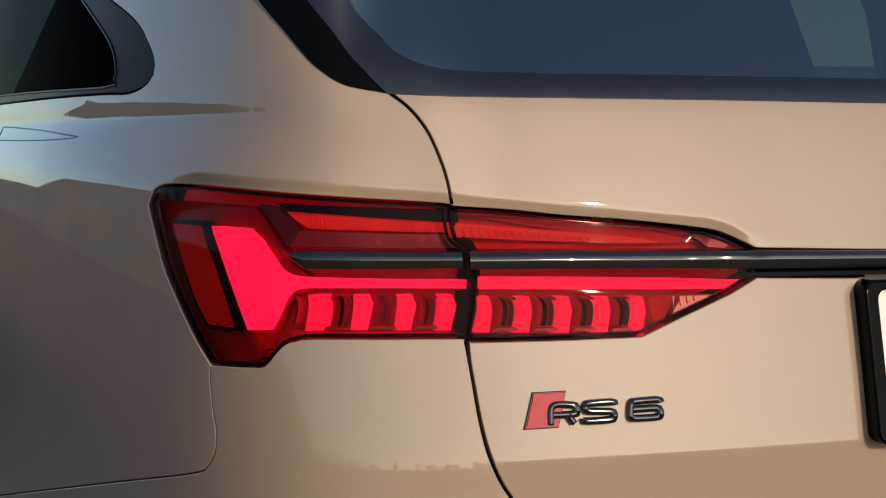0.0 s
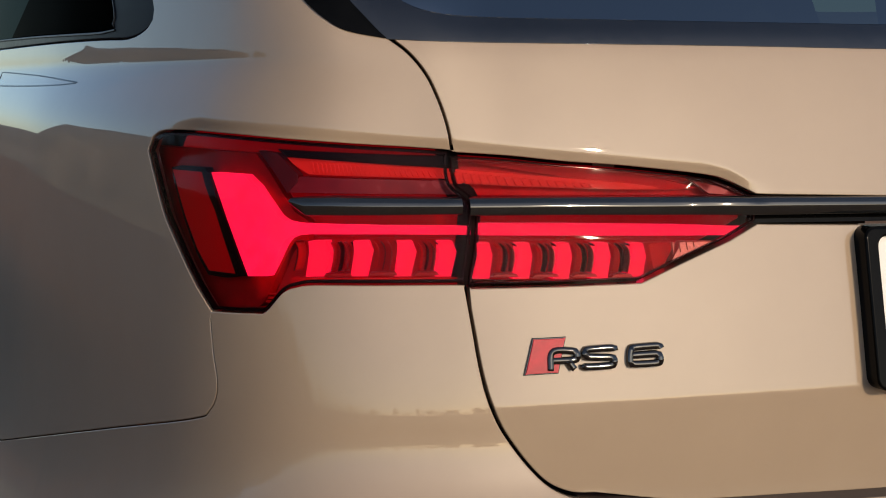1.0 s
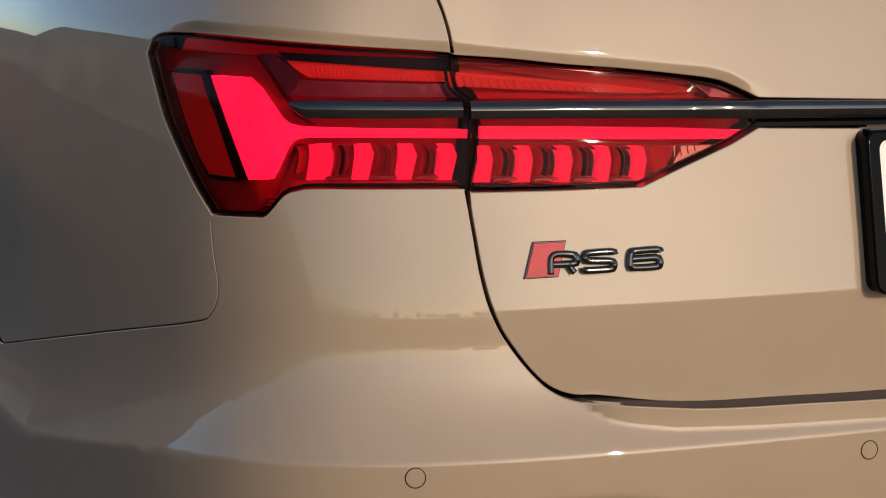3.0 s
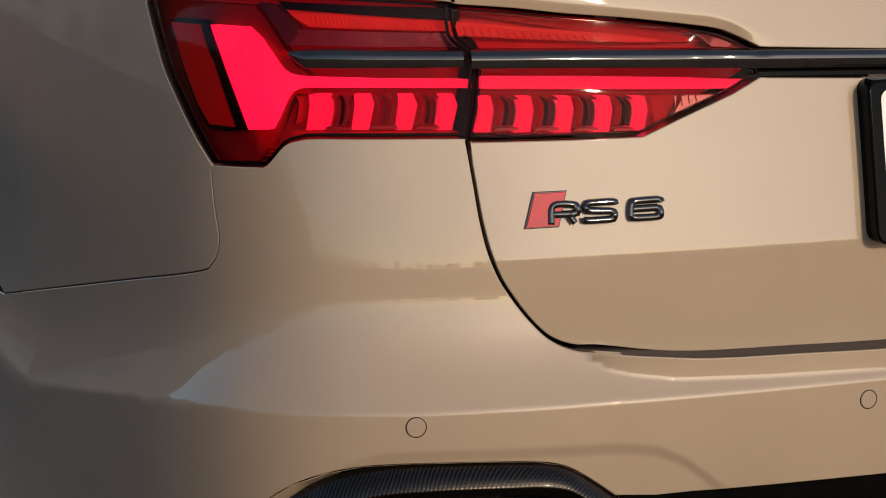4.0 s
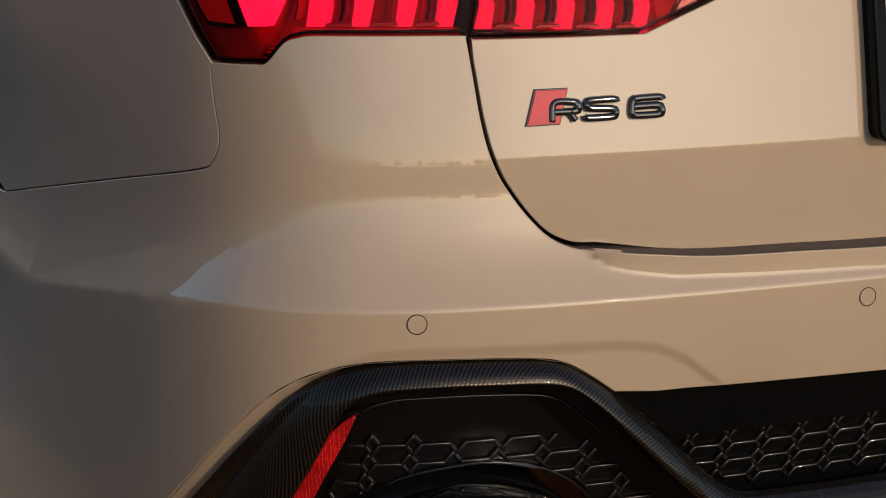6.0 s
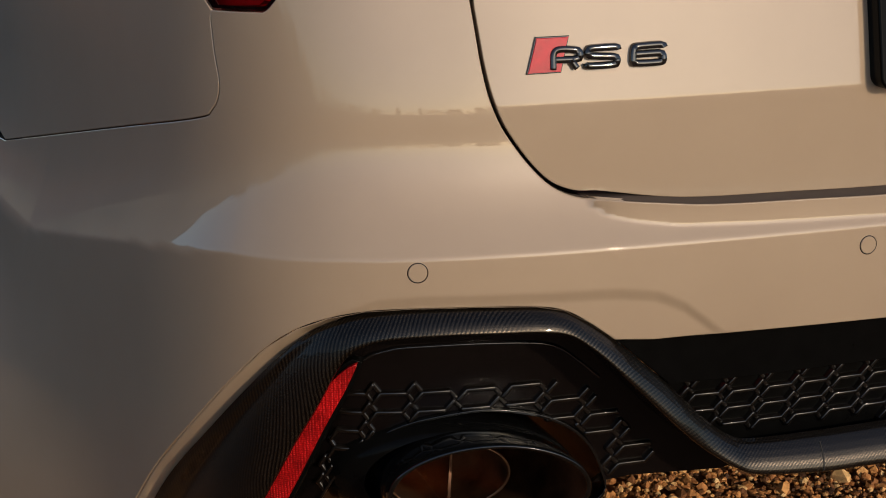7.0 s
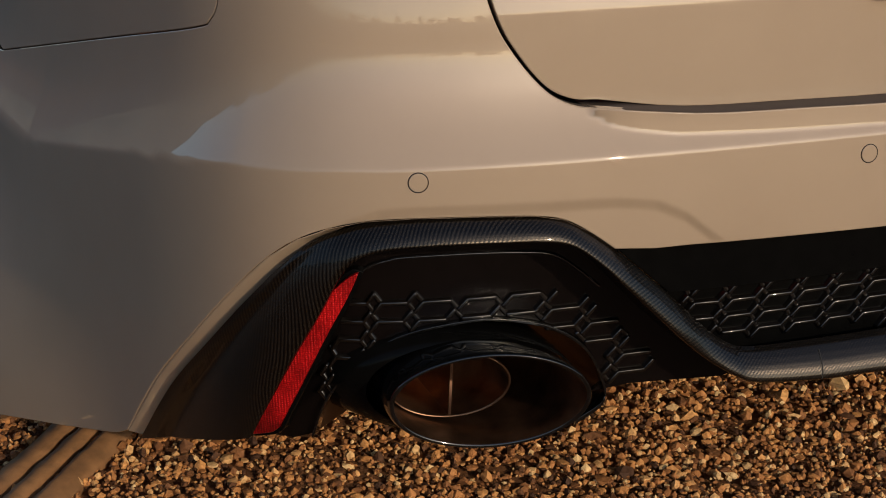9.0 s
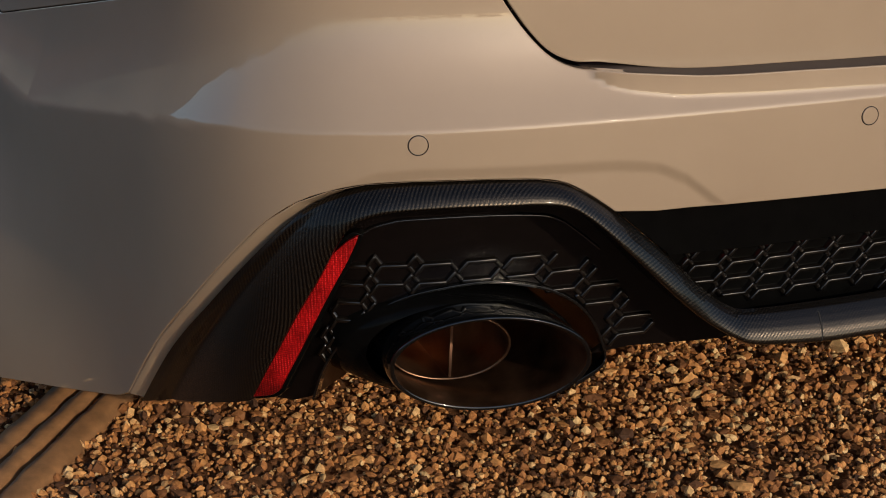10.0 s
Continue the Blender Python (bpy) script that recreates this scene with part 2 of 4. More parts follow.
def inset(s, z, gate=False):
    a = np.abs(s)
    low = z - np.interp(a, CREASE_S, CREASE_Z) * smooth(.75, .62, z)
    rear = np.interp(z, *GATE) if gate else np.interp(low, *BUMPER)
    if gate:  # the gate's skin runs into the corner's towards its edge
        k = smooth(.62, .72, a) * smooth(.62, .80, z)
        rear = rear * (1 - k) + np.interp(z, *BUMPER) * k
    side = np.interp(low, *FLANK)
    k = smooth(.70, 1.02, a)
    d = rear * (1 - k) + side * k
    if not gate:  # sill under the gate, and the raised brow round the exhaust trim
        x = z - np.interp(a, [0.2612, 0.3973, 0.4831, 0.5267, 0.5500, 0.5621, 0.5729, 0.6000], [0.5576, 0.5614, 0.5654, 0.5719, 0.5778, 0.5852, 0.6312, 9.0000])
        d = d - 0.55 * np.minimum(.5 * (x + np.sqrt(x * x + .000002)), .032)
        d = d + brow(a, z)
        d = d - 0.05 * smooth(.92, 1.8, a) * smooth(.62, .18, z) - .09 * smooth(1.14, 1.65, a) * smooth(.42, .10, z)
    # the skin rolls in to the lamps' upper edge
    h = z - np.interp(a, LIP_S, LIP_Z)
    low_end = smooth(-.008, -.002, h)
    start = smooth(.355, .40, a) * low_end + smooth(.395, .45, a) * (1 - low_end)
    return d + 0.0045 * smooth(.016, .0, h) * smooth(-.06, -.02, h) * smooth(1.10, 1.03, a) * start


def brow(a, z):
    """The bumper steps in a little round the exhaust surround."""
    top = np.interp(a, [0.3936, 0.4329, 0.4771, 0.5058, 0.5447, 0.6294, 0.7301, 0.7698, 0.8023, 0.8385, 0.8970], [0.3959, 0.4581, 0.4930, 0.5066, 0.5123, 0.5150, 0.5182, 0.5159, 0.5044, 0.4831, 0.4064])
    return 0.0030 * smooth(.003, -.011, z - top) * smooth(.40, .46, a) * smooth(.90, .82, a)


def point(s, z, depth=0.0, gate=False):
    """Place on the skin, depth metres inside it."""
    s, z = np.asarray(s, float), np.asarray(z, float)
    x, y, w = plan(s)
    d = inset(s, z, gate) + depth
    return np.stack([x + np.sin(w) * d, y + np.cos(w) * d, z + 0 * d], -1)


def outward(s, z, gate=False):
    """Unit normal of the skin."""
    e = 0.0015
    s, z = np.asarray(s, float), np.asarray(z, float)
    a = point(s + e, z, 0, gate) - point(s - e, z, 0, gate)
    b = point(s, z + e, 0, gate) - point(s, z - e, 0, gate)
    n = np.cross(b, a)
    return n / np.linalg.norm(n, axis=-1, keepdims=True)


# ---- lines of the panels, lamps and trim on the skin (s, z), metres ----
GAP_TOP = [(0.7540, 1.0105), (0.7286, 0.9966), (0.7081, 0.9771), (0.6950, 0.9529), (0.6870, 0.9299), (0.6830, 0.9083)]
GAP_LAMP = [(0.6823, 0.8965), (0.6803, 0.8787), (0.6688, 0.8685), (0.6615, 0.8599), (0.6630, 0.8434), (0.6671, 0.8184), (0.6713, 0.8009), (0.6730, 0.7885)]
GAP_LOW = [(0.6718, 0.7660), (0.6683, 0.7435), (0.6640, 0.7161), (0.6574, 0.6885), (0.6483, 0.6657), (0.6382, 0.6490), (0.6201, 0.6252), (0.6001, 0.6060), (0.5768, 0.5957), (0.5525, 0.5935)]
LAMP_OUT_TOP = [(1.1119, 0.9166), (1.0913, 0.9226), (1.0397, 0.9237), (0.9626, 0.9216), (0.8854, 0.9180), (0.8035, 0.9145), (0.7307, 0.9112), (0.6847, 0.9083)]
LAMP_OUT_BOTTOM = [(0.6752, 0.7890), (0.7461, 0.7898), (0.8394, 0.7903), (0.8654, 0.7878), (0.8812, 0.7828), (0.9010, 0.7648), (0.9154, 0.7624), (0.9753, 0.7597)]
LAMP_OUT_LEFT = [(1.0000, 0.7790), (1.0475, 0.8204), (1.0750, 0.8456), (1.1040, 0.8826), (1.1198, 0.9030)]
LAMP_IN_TOP = [(0.6780, 0.9041), (0.6228, 0.9004), (0.5661, 0.8946), (0.5089, 0.8902), (0.4504, 0.8840), (0.4148, 0.8792), (0.3970, 0.8735), (0.3707, 0.8614)]
LAMP_IN_BOTTOM = [(0.3733, 0.8381), (0.4047, 0.8232), (0.4606, 0.8025), (0.4998, 0.7872), (0.5762, 0.7867), (0.6697, 0.7873)]
QUARTER = [(1.3544, 1.0163), (1.2496, 1.0158), (1.1984, 1.0264), (1.1876, 1.0435), (1.2148, 1.0680), (1.2751, 1.0981), (1.3199, 1.1193)]
QGLASS = [(2.0134, 1.0467), (1.3471, 1.0261), (1.3131, 1.0327), (1.3144, 1.0481), (1.3551, 1.0779), (1.4446, 1.1283)]
SEAM = [(0.9777, 0.7574), (0.9695, 0.7217), (0.9616, 0.6966), (0.9624, 0.6809), (0.9729, 0.6665), (1.0005, 0.6556), (1.1752, 0.6175), (1.6171, 0.5189)]
BLADE = [(1.0533, 1.1506), (0.9792, 1.0975), (0.9432, 1.0726), (0.8922, 1.0405), (0.8475, 1.0232), (0.8119, 1.0160), (0.7586, 1.0110)]
BLADE_R = [(0.9970, 1.1623), (0.9145, 1.0958), (0.8497, 1.0588), (0.7934, 1.0327)]
FRIT_IN = [(0.9185, 1.1489), (0.8428, 1.0964), (0.7709, 1.0678), (0.7404, 1.0491), (0.6983, 1.0360), (0.6338, 1.0316), (0.4910, 1.0304), (0.2360, 1.0294)]
V_LIGHT = [(1.0087, 0.8858), (0.9572, 0.8854), (0.9372, 0.8756), (0.9196, 0.8621), (0.9041, 0.8495), (0.8936, 0.8452), (0.8794, 0.8436), (0.8610, 0.8429), (0.7625, 0.8411), (0.6644, 0.8397), (0.6648, 0.8317), (0.7625, 0.8336), (0.8600, 0.8338), (0.8782, 0.8324), (0.8879, 0.8295), (0.8937, 0.8245), (0.8991, 0.8155), (0.9059, 0.8039), (0.9122, 0.7947), (0.9376, 0.7934), (0.9543, 0.8170), (0.9755, 0.8462)]
RED_STRIP = [(1.0828, 0.8855), (1.0257, 0.8852), (0.9927, 0.8509), (0.9550, 0.7945), (0.9975, 0.7947), (1.0199, 0.8127), (1.0475, 0.8421)]
SALMON_LINE = [(0.9054, 0.9015), (0.8068, 0.8975), (0.6822, 0.8912), (0.6827, 0.8820), (0.7626, 0.8843), (0.8723, 0.8868), (0.8953, 0.8952)]
LED_BOX_OUT = [(0.8958, 0.8061), (0.8856, 0.8244), (0.8649, 0.8289), (0.7461, 0.8283), (0.6684, 0.8266), (0.6726, 0.7909), (0.7466, 0.7923), (0.9023, 0.7915)]
INNER_UP = [(0.6751, 0.8907), (0.6209, 0.8864), (0.5634, 0.8814), (0.5056, 0.8763), (0.4674, 0.8714), (0.4677, 0.8688), (0.5062, 0.8695), (0.5642, 0.8720), (0.6217, 0.8746), (0.6746, 0.8789)]
INNER_UP2 = [(0.6747, 0.8984), (0.5626, 0.8909), (0.4753, 0.8822), (0.4223, 0.8695), (0.4588, 0.8680), (0.5633, 0.8824)]
INNER_GREY = [(0.4364, 0.8794), (0.4081, 0.8756), (0.3916, 0.8701), (0.3724, 0.8612), (0.4167, 0.8641)]
LIGHT_IN = [(0.6541, 0.8416), (0.5683, 0.8398), (0.4516, 0.8360), (0.3815, 0.8324), (0.3983, 0.8250), (0.4531, 0.8260), (0.5693, 0.8290), (0.6548, 0.8310)]
LED_BOX_IN = [(0.6619, 0.7897), (0.6527, 0.8257), (0.5642, 0.8236), (0.4518, 0.8207), (0.4693, 0.7953), (0.4911, 0.7855), (0.5671, 0.7859)]
WHITE_LENS = [(0.4648, 0.8034), (0.4518, 0.8208), (0.4164, 0.8203)]
BADGE = [(0.6122, 0.7397), (0.5790, 0.7399), (0.5884, 0.7073), (0.6224, 0.7068)]
CARB_O = [(1.1255, 0.1886), (1.0453, 0.2808), (0.9650, 0.3576), (0.9035, 0.4177), (0.8618, 0.4582), (0.8325, 0.4812), (0.8054, 0.4947), (0.7743, 0.5027), (0.7333, 0.5054), (0.6763, 0.5043), (0.6230, 0.5011), (0.5957, 0.4954), (0.5734, 0.4829), (0.5459, 0.4624), (0.5090, 0.4296), (0.4779, 0.4008), (0.4457, 0.3687), (0.4202, 0.3493), (0.3950, 0.3418), (0.3190, 0.3399), (0.2417, 0.3401)]
CARB_I = [(0.9078, 0.2714), (0.8738, 0.3288), (0.8481, 0.3744), (0.8251, 0.4136), (0.8062, 0.4500), (0.7933, 0.4675), (0.7784, 0.4764), (0.7538, 0.4821), (0.7039, 0.4836), (0.6524, 0.4819), (0.6207, 0.4801), (0.5938, 0.4743), (0.5686, 0.4563), (0.5426, 0.4316), (0.5124, 0.4011), (0.4812, 0.3700), (0.4492, 0.3416), (0.4176, 0.3204), (0.3922, 0.3112), (0.3222, 0.3051), (0.2448, 0.3034)]
REFL = [(0.7879, 0.4552), (0.7970, 0.4520), (0.8185, 0.4303), (0.8459, 0.3888), (0.8769, 0.3376), (0.9139, 0.2761), (0.9117, 0.2727), (0.8807, 0.2833), (0.8724, 0.2937), (0.8490, 0.3361), (0.8200, 0.3915), (0.7995, 0.4294)]
CUT = [(0.8465, 0.3022), (0.7975, 0.3479), (0.7447, 0.3745), (0.6790, 0.3851), (0.6378, 0.3831), (0.5900, 0.3702), (0.5528, 0.3442), (0.5321, 0.3068), (0.5290, 0.2806)]
SENS = [(0.7331, 0.5414), (0.2860, 0.5323)]
LED_0 = [(0.8649, 0.8273), (0.8397, 0.8276), (0.8321, 0.8180), (0.8387, 0.7958), (0.8658, 0.7954), (0.8630, 0.8177)]
LED_1 = [(0.7990, 0.8275), (0.7779, 0.8273), (0.7720, 0.8177), (0.7790, 0.7957), (0.8018, 0.7959), (0.7978, 0.8179)]
LED_2 = [(0.7426, 0.8269), (0.7254, 0.8267), (0.7206, 0.8170), (0.7276, 0.7950), (0.7466, 0.7953), (0.7421, 0.8173)]
LED_3 = [(0.6969, 0.8263), (0.6821, 0.8261), (0.6779, 0.8163), (0.6848, 0.7943), (0.7013, 0.7946), (0.6967, 0.8167)]
LEDI_0 = [(0.6565, 0.8237), (0.6438, 0.8234), (0.6411, 0.8116), (0.6457, 0.7914), (0.6630, 0.7919), (0.6560, 0.8119)]
LEDI_1 = [(0.6162, 0.8227), (0.6035, 0.8225), (0.6010, 0.8106), (0.6058, 0.7903), (0.6229, 0.7907), (0.6159, 0.8110)]
LEDI_2 = [(0.5760, 0.8218), (0.5634, 0.8215), (0.5609, 0.8095), (0.5659, 0.7891), (0.5830, 0.7896), (0.5758, 0.8100)]
LEDI_3 = [(0.5370, 0.8208), (0.5242, 0.8205), (0.5217, 0.8084), (0.5269, 0.7878), (0.5442, 0.7884), (0.5368, 0.8088)]
LEDI_4 = [(0.5008, 0.8199), (0.4878, 0.8195), (0.4854, 0.8073), (0.4909, 0.7867), (0.5083, 0.7872), (0.5008, 0.8078)]

DIVIDER = [(1.0260, 0.8857), (1.0113, 0.8857), (0.9773, 0.8460), (0.9564, 0.8168), (0.9401, 0.7931), (0.9549, 0.7938), (0.9932, 0.8508)]
FIELD = [(1.1414, 0.9070), (0.9566, 0.9048), (0.9349, 0.8896), (0.9075, 0.8677), (0.8895, 0.8527), (0.8693, 0.8449), (0.8673, 0.8275), (0.8845, 0.8272), (0.8959, 0.8161), (0.9082, 0.7940), (0.9226, 0.7701), (0.9308, 0.7649), (1.0034, 0.7590), (1.0182, 0.7695), (1.0621, 0.8088), (1.1127, 0.8582), (1.1383, 0.8927)]
FACET = [(0.9430, 0.9076), (0.9165, 0.9058), (0.8845, 0.8868), (0.8839, 0.8799), (0.8951, 0.8701), (0.9201, 0.8903)]
SMOKED = [(0.9149, 0.9092), (0.6835, 0.9029), (0.6834, 0.8920), (0.8051, 0.8983), (0.9005, 0.9023)]
PLUM = [(0.8829, 0.8852), (0.6820, 0.8805), (0.6734, 0.8680), (0.7625, 0.8690), (0.8946, 0.8706)]
TRAY_FLOOR = [(0.8852, 0.7943), (0.7627, 0.7947), (0.6675, 0.7933), (0.6690, 0.7872), (0.7627, 0.7883), (0.8862, 0.7876)]

# ---- building helpers ----
from mathutils.geometry import delaunay_2d_cdt


def curve(pts, step=.006):
    """A smooth open line (Catmull-Rom) through the points."""
    p = np.array(pts, float)
    if len(p) < 3:
        n = max(1, int(np.linalg.norm(p[-1] - p[0]) / step))
        return [tuple(p[0] + (p[-1] - p[0]) * i / n) for i in range(n + 1)]
    p = np.vstack([2 * p[0] - p[1], p, 2 * p[-1] - p[-2]])
    out = []
    for a, b, c, d in zip(p[:-3], p[1:-2], p[2:-1], p[3:]):
        n = max(2, int(np.linalg.norm(c - b) / step))
        for i in range(n):
            t = i / n
            out.append(tuple(.5 * (2 * b + (c - a) * t + (2 * a - 5 * b + 4 * c - d) * t * t + (3 * b - a - 3 * c + d) * t ** 3)))
    return out + [tuple(p[-2])]


def line(*pts, step=.012):
    out = []
    for a, b in zip(pts[:-1], pts[1:]):
        n = max(1, int(math.dist(a, b) / step))
        out += [(a[0] + (b[0] - a[0]) * i / n, a[1] + (b[1] - a[1]) * i / n) for i in range(n)]
    return out + [pts[-1]]


def mirrored(pts):
    return [(-s, z) for s, z in reversed(pts)]


def tidy(pts, least=.0012):
    out = []
    for q in pts:
        if not out or math.dist(q, out[-1]) > least:
            out.append((float(q[0]), float(q[1])))
    if math.dist(out[0], out[-1]) < least:
        out.pop()
    return out


def inside(poly, q):
    x, y = q[:, 0], q[:, 1]
    hit = np.zeros(len(q), bool)
    a = np.array(poly)
    b = np.roll(a, -1, 0)
    for (x0, y0), (x1, y1) in zip(a, b):
        if y0 != y1:
            hit ^= ((y0 > y) != (y1 > y)) & (x < (x1 - x0) * (y - y0) / (y1 - y0) + x0)
    return hit


def shrunk(poly, by):
    """The closed outline moved inwards."""
    a = np.array(poly)
    area = np.sum(a[:, 0] * np.roll(a[:, 1], -1) - np.roll(a[:, 0], -1) * a[:, 1])
    d = np.roll(a, -1, 0) - np.roll(a, 1, 0)
    n = np.stack([-d[:, 1], d[:, 0]], 1) / np.maximum(np.linalg.norm(d, axis=1), 1e-9)[:, None]
    return [tuple(q) for q in a + n * by * (1 if area > 0 else -1)]


def finish(name, verts, faces, mat, parent=None, label="", normals=None, uv=None, shade=True, flip=False):
    verts = np.array(verts, float)
    if flip:
        verts = verts * (-1, 1, 1)
        faces = [tuple(reversed(f)) for f in faces]
        if normals is not None:
            normals = np.array(normals) * (-1, 1, 1)
    me = bpy.data.meshes.new(name)
    me.from_pydata([tuple(v) for v in verts], [], faces)
    me.materials.append(mat)
    if shade:
        me.polygons.foreach_set("use_smooth", [True] * len(me.polygons))
    if uv is not None:
        layer = me.uv_layers.new(name="UVMap")
        uv = np.array(uv, float)
        index = np.empty(len(me.loops), int)
        me.loops.foreach_get("vertex_index", index)
        layer.data.foreach_set("uv", uv[index].ravel())
    me.update()
    if normals is not None:
        me.normals_split_custom_set_from_vertices([tuple(v) for v in normals])
    ob = new(name, me)
    if parent is not None:
        ob.parent = parent
    if label:
        tagged(ob, label)
    return ob


def slab(name, outline, mat, parent, depth=0.0, thick=.006, gate=False, grid=.012, bevel=.0012, gap=0.0, label="", holes=(), rows=(), flip=False, skin=point, bulge=0.0, rings=(), extra=()):
    """A panel or piece that follows the skin: filled outline in (s, z), depth metres inside the skin, with rounded edges and thickness."""
    loops = [tidy(outline)] + [tidy(h) for h in holes]
    loops = [tidy(shrunk(k, (gap + bevel) * (1 if i == 0 else -1))) for i, k in enumerate(loops)]
    every = np.vstack([np.array(k) for k in loops])
    lo, hi = every.min(0), every.max(0)
    zs = np.union1d(np.arange(lo[1], hi[1], grid), [r for r in rows if lo[1] < r < hi[1]])
    gs, gz = np.meshgrid(np.arange(lo[0], hi[0], grid), zs)
    q = np.stack([gs.ravel(), gz.ravel()], 1)
    more = [np.array(shrunk(loops[0], r)) for r in rings] + [np.array(e) for e in extra if len(e)]
    if more:
        q = np.vstack([q] + more)
    keep = inside(loops[0], q)
    for h in loops[1:]:
        keep &= ~inside(h, q)
    q = q[keep]
    if len(q):
        near = np.full(len(q), 9.0)
        for c in np.array_split(every, max(1, len(every) // 60)):
            near = np.minimum(near, np.linalg.norm(q[:, None] - c[None], axis=2).min(1))
        q = q[near > min(grid * .35, .003)]
    pts, edges = [], []
    for k in loops:
        o = len(pts)
        pts += k
        edges += [(o + i, o + (i + 1) % len(k)) for i in range(len(k))]
    v2, _, faces, *_ = delaunay_2d_cdt([Vector(p) for p in pts] + [Vector(p) for p in q.tolist()], edges, [], 0, 1e-6)
    v2 = np.array([tuple(v) for v in v2])
    if not len(faces):
        raise ValueError(name)
    mid = np.array([v2[list(f)].mean(0) for f in faces])
    good = inside(loops[0], mid)
    for h in loops[1:]:
        good &= ~inside(h, mid)
    faces = [f for f, g in zip(faces, good) if g]
    tris = []
    for f in faces:
        a = v2[list(f)]
        cross = (a[1, 0] - a[0, 0]) * (a[2, 1] - a[0, 1]) - (a[1, 1] - a[0, 1]) * (a[2, 0] - a[0, 0])
        tris.append(tuple(f) if cross < 0 else tuple(reversed(f)))  # s runs to the car's left: this faces outwards
    count = {}
    for f in tris:
        for a, b in zip(f, f[1:] + f[:1]):
            count[(a, b)] = count.get((a, b), 0) + 1
    rim = [e for e in count if (e[1], e[0]) not in count]
    s, z = v2[:, 0], v2[:, 1]
    dep = np.full(len(v2), depth, float)
    if bulge:
        edge = np.full(len(v2), 9.0)
        for c in np.array_split(every, max(1, len(every) // 60)):
            edge = np.minimum(edge, np.linalg.norm(v2[:, None] - c[None], axis=2).min(1))
        dep = dep - bulge * smooth(0, .02, edge)
    verts = list(skin(s, z, dep, gate))
    normals = list(outward(s, z, gate)) if not bulge else None
    out = np.zeros((len(v2), 2))
    for a, b in rim:
        d = v2[b] - v2[a]
        n = np.array([-d[1], d[0]]) / max(np.linalg.norm(d), 1e-9)
        out[a] += n
        out[b] += n
    ids = sorted({a for e in rim for a in e})
    lut = {a: i for i, a in enumerate(ids)}
    o = out[ids] / np.maximum(np.linalg.norm(out[ids], axis=1), 1e-9)[:, None]
    base = v2[ids]
    n0 = outward(base[:, 0], base[:, 1], gate)
    side = skin(base[:, 0] + o[:, 0] * 1e-3, base[:, 1] + o[:, 1] * 1e-3, 0, gate) - skin(base[:, 0], base[:, 1], 0, gate)
    side /= np.maximum(np.linalg.norm(side, axis=1), 1e-9)[:, None]
    rings, m = [ids], len(ids)
    for wide, deep, mix in ((.7, .3, .5), (1.0, 1.0, 1.0), (1.0, thick / bevel, 1.0)):
        w = base + o * bevel * wide
        rings.append(list(range(len(verts), len(verts) + m)))
        verts += list(skin(w[:, 0], w[:, 1], dep[ids] + bevel * deep, gate))
        if normals is not None:
            k = n0 * (1 - mix) + side * mix
            normals += list(k / np.linalg.norm(k, axis=1)[:, None])
    uv = np.vstack([v2] + [base + o * bevel * 2 * (i + 1) for i in range(3)])
    for r0, r1 in zip(rings[:-1], rings[1:]):
        for a, b in rim:
            i, j = lut[a], lut[b]
            tris.append((r0[j], r0[i], r1[i], r1[j]))
    return finish(name, verts, tris, mat, parent, label, normals, uv, flip=flip)


def empty(name, at=(0, 0, 0), parent=None, label="", category="", group="", kind=""):
    ob = new(name)
    ob.empty_display_size = .1
    ob.location = at
    if parent is not None:
        ob.parent = parent
    return tagged(ob, label, category, group, kind)


def part(name, bm, mat, parent, label=""):
    me = bpy.data.meshes.new(name)
    bm.to_mesh(me)
    bm.free()
    me.materials.append(mat)
    me.polygons.foreach_set("use_smooth", [True] * len(me.polygons))
    ob = new(name, me)
    ob.parent = parent
    if label:
        tagged(ob, label)
    return ob


def loft(name, lines, mat, parent, label="", uv=True, close=False, flip=False, turn=False):
    """A skin over lines of equally many points."""
    a = np.array(lines, float)
    n, m = a.shape[:2]
    faces = []
    for i in range(n - 1):
        for j in range(m if close else m - 1):
            k = (j + 1) % m
            f = (i * m + j, i * m + k, (i + 1) * m + k, (i + 1) * m + j)
            faces.append(tuple(reversed(f)) if turn else f)
    du = np.concatenate([[0], np.cumsum(np.linalg.norm(np.diff(a[n // 2], axis=0), axis=1))])
    dv = np.vstack([np.zeros((1, m)), np.cumsum(np.linalg.norm(np.diff(a, axis=0), axis=2), axis=0)])
    w = [(du[j], dv[i, j]) for i in range(n) for j in range(m)]
    return finish(name, a.reshape(-1, 3), faces, mat, parent, label, None, w, flip=flip)


# ---- ground ----
def build_ground():
    def bumpy(x, y):
        return .012 * noise.noise(Vector((x * 1.3, y * 1.3, 0))) + .006 * noise.noise(Vector((x * 6, y * 6, 3)))
    verts, faces = [], []
    ring = np.concatenate([np.linspace(0, 4, 60), np.geomspace(4.3, 4000, 34)])
    spokes = 96
    for r in ring:
        for k in range(spokes):
            a = 2 * math.pi * k / spokes
            x, y = r * math.cos(a) - .5, r * math.sin(a) + .3
            verts.append((x, y, bumpy(x, y) * max(0, 1 - r / 30)))
    for i in range(len(ring) - 1):
        for k in range(spokes):
            j = (k + 1) % spokes
            faces.append((i * spokes + k, (i + 1) * spokes + k, (i + 1) * spokes + j, i * spokes + j))
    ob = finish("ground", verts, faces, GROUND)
    return tagged(ob, "brown gravelly earth, flat and sunlit", "ground", kind="structure")


build_ground()


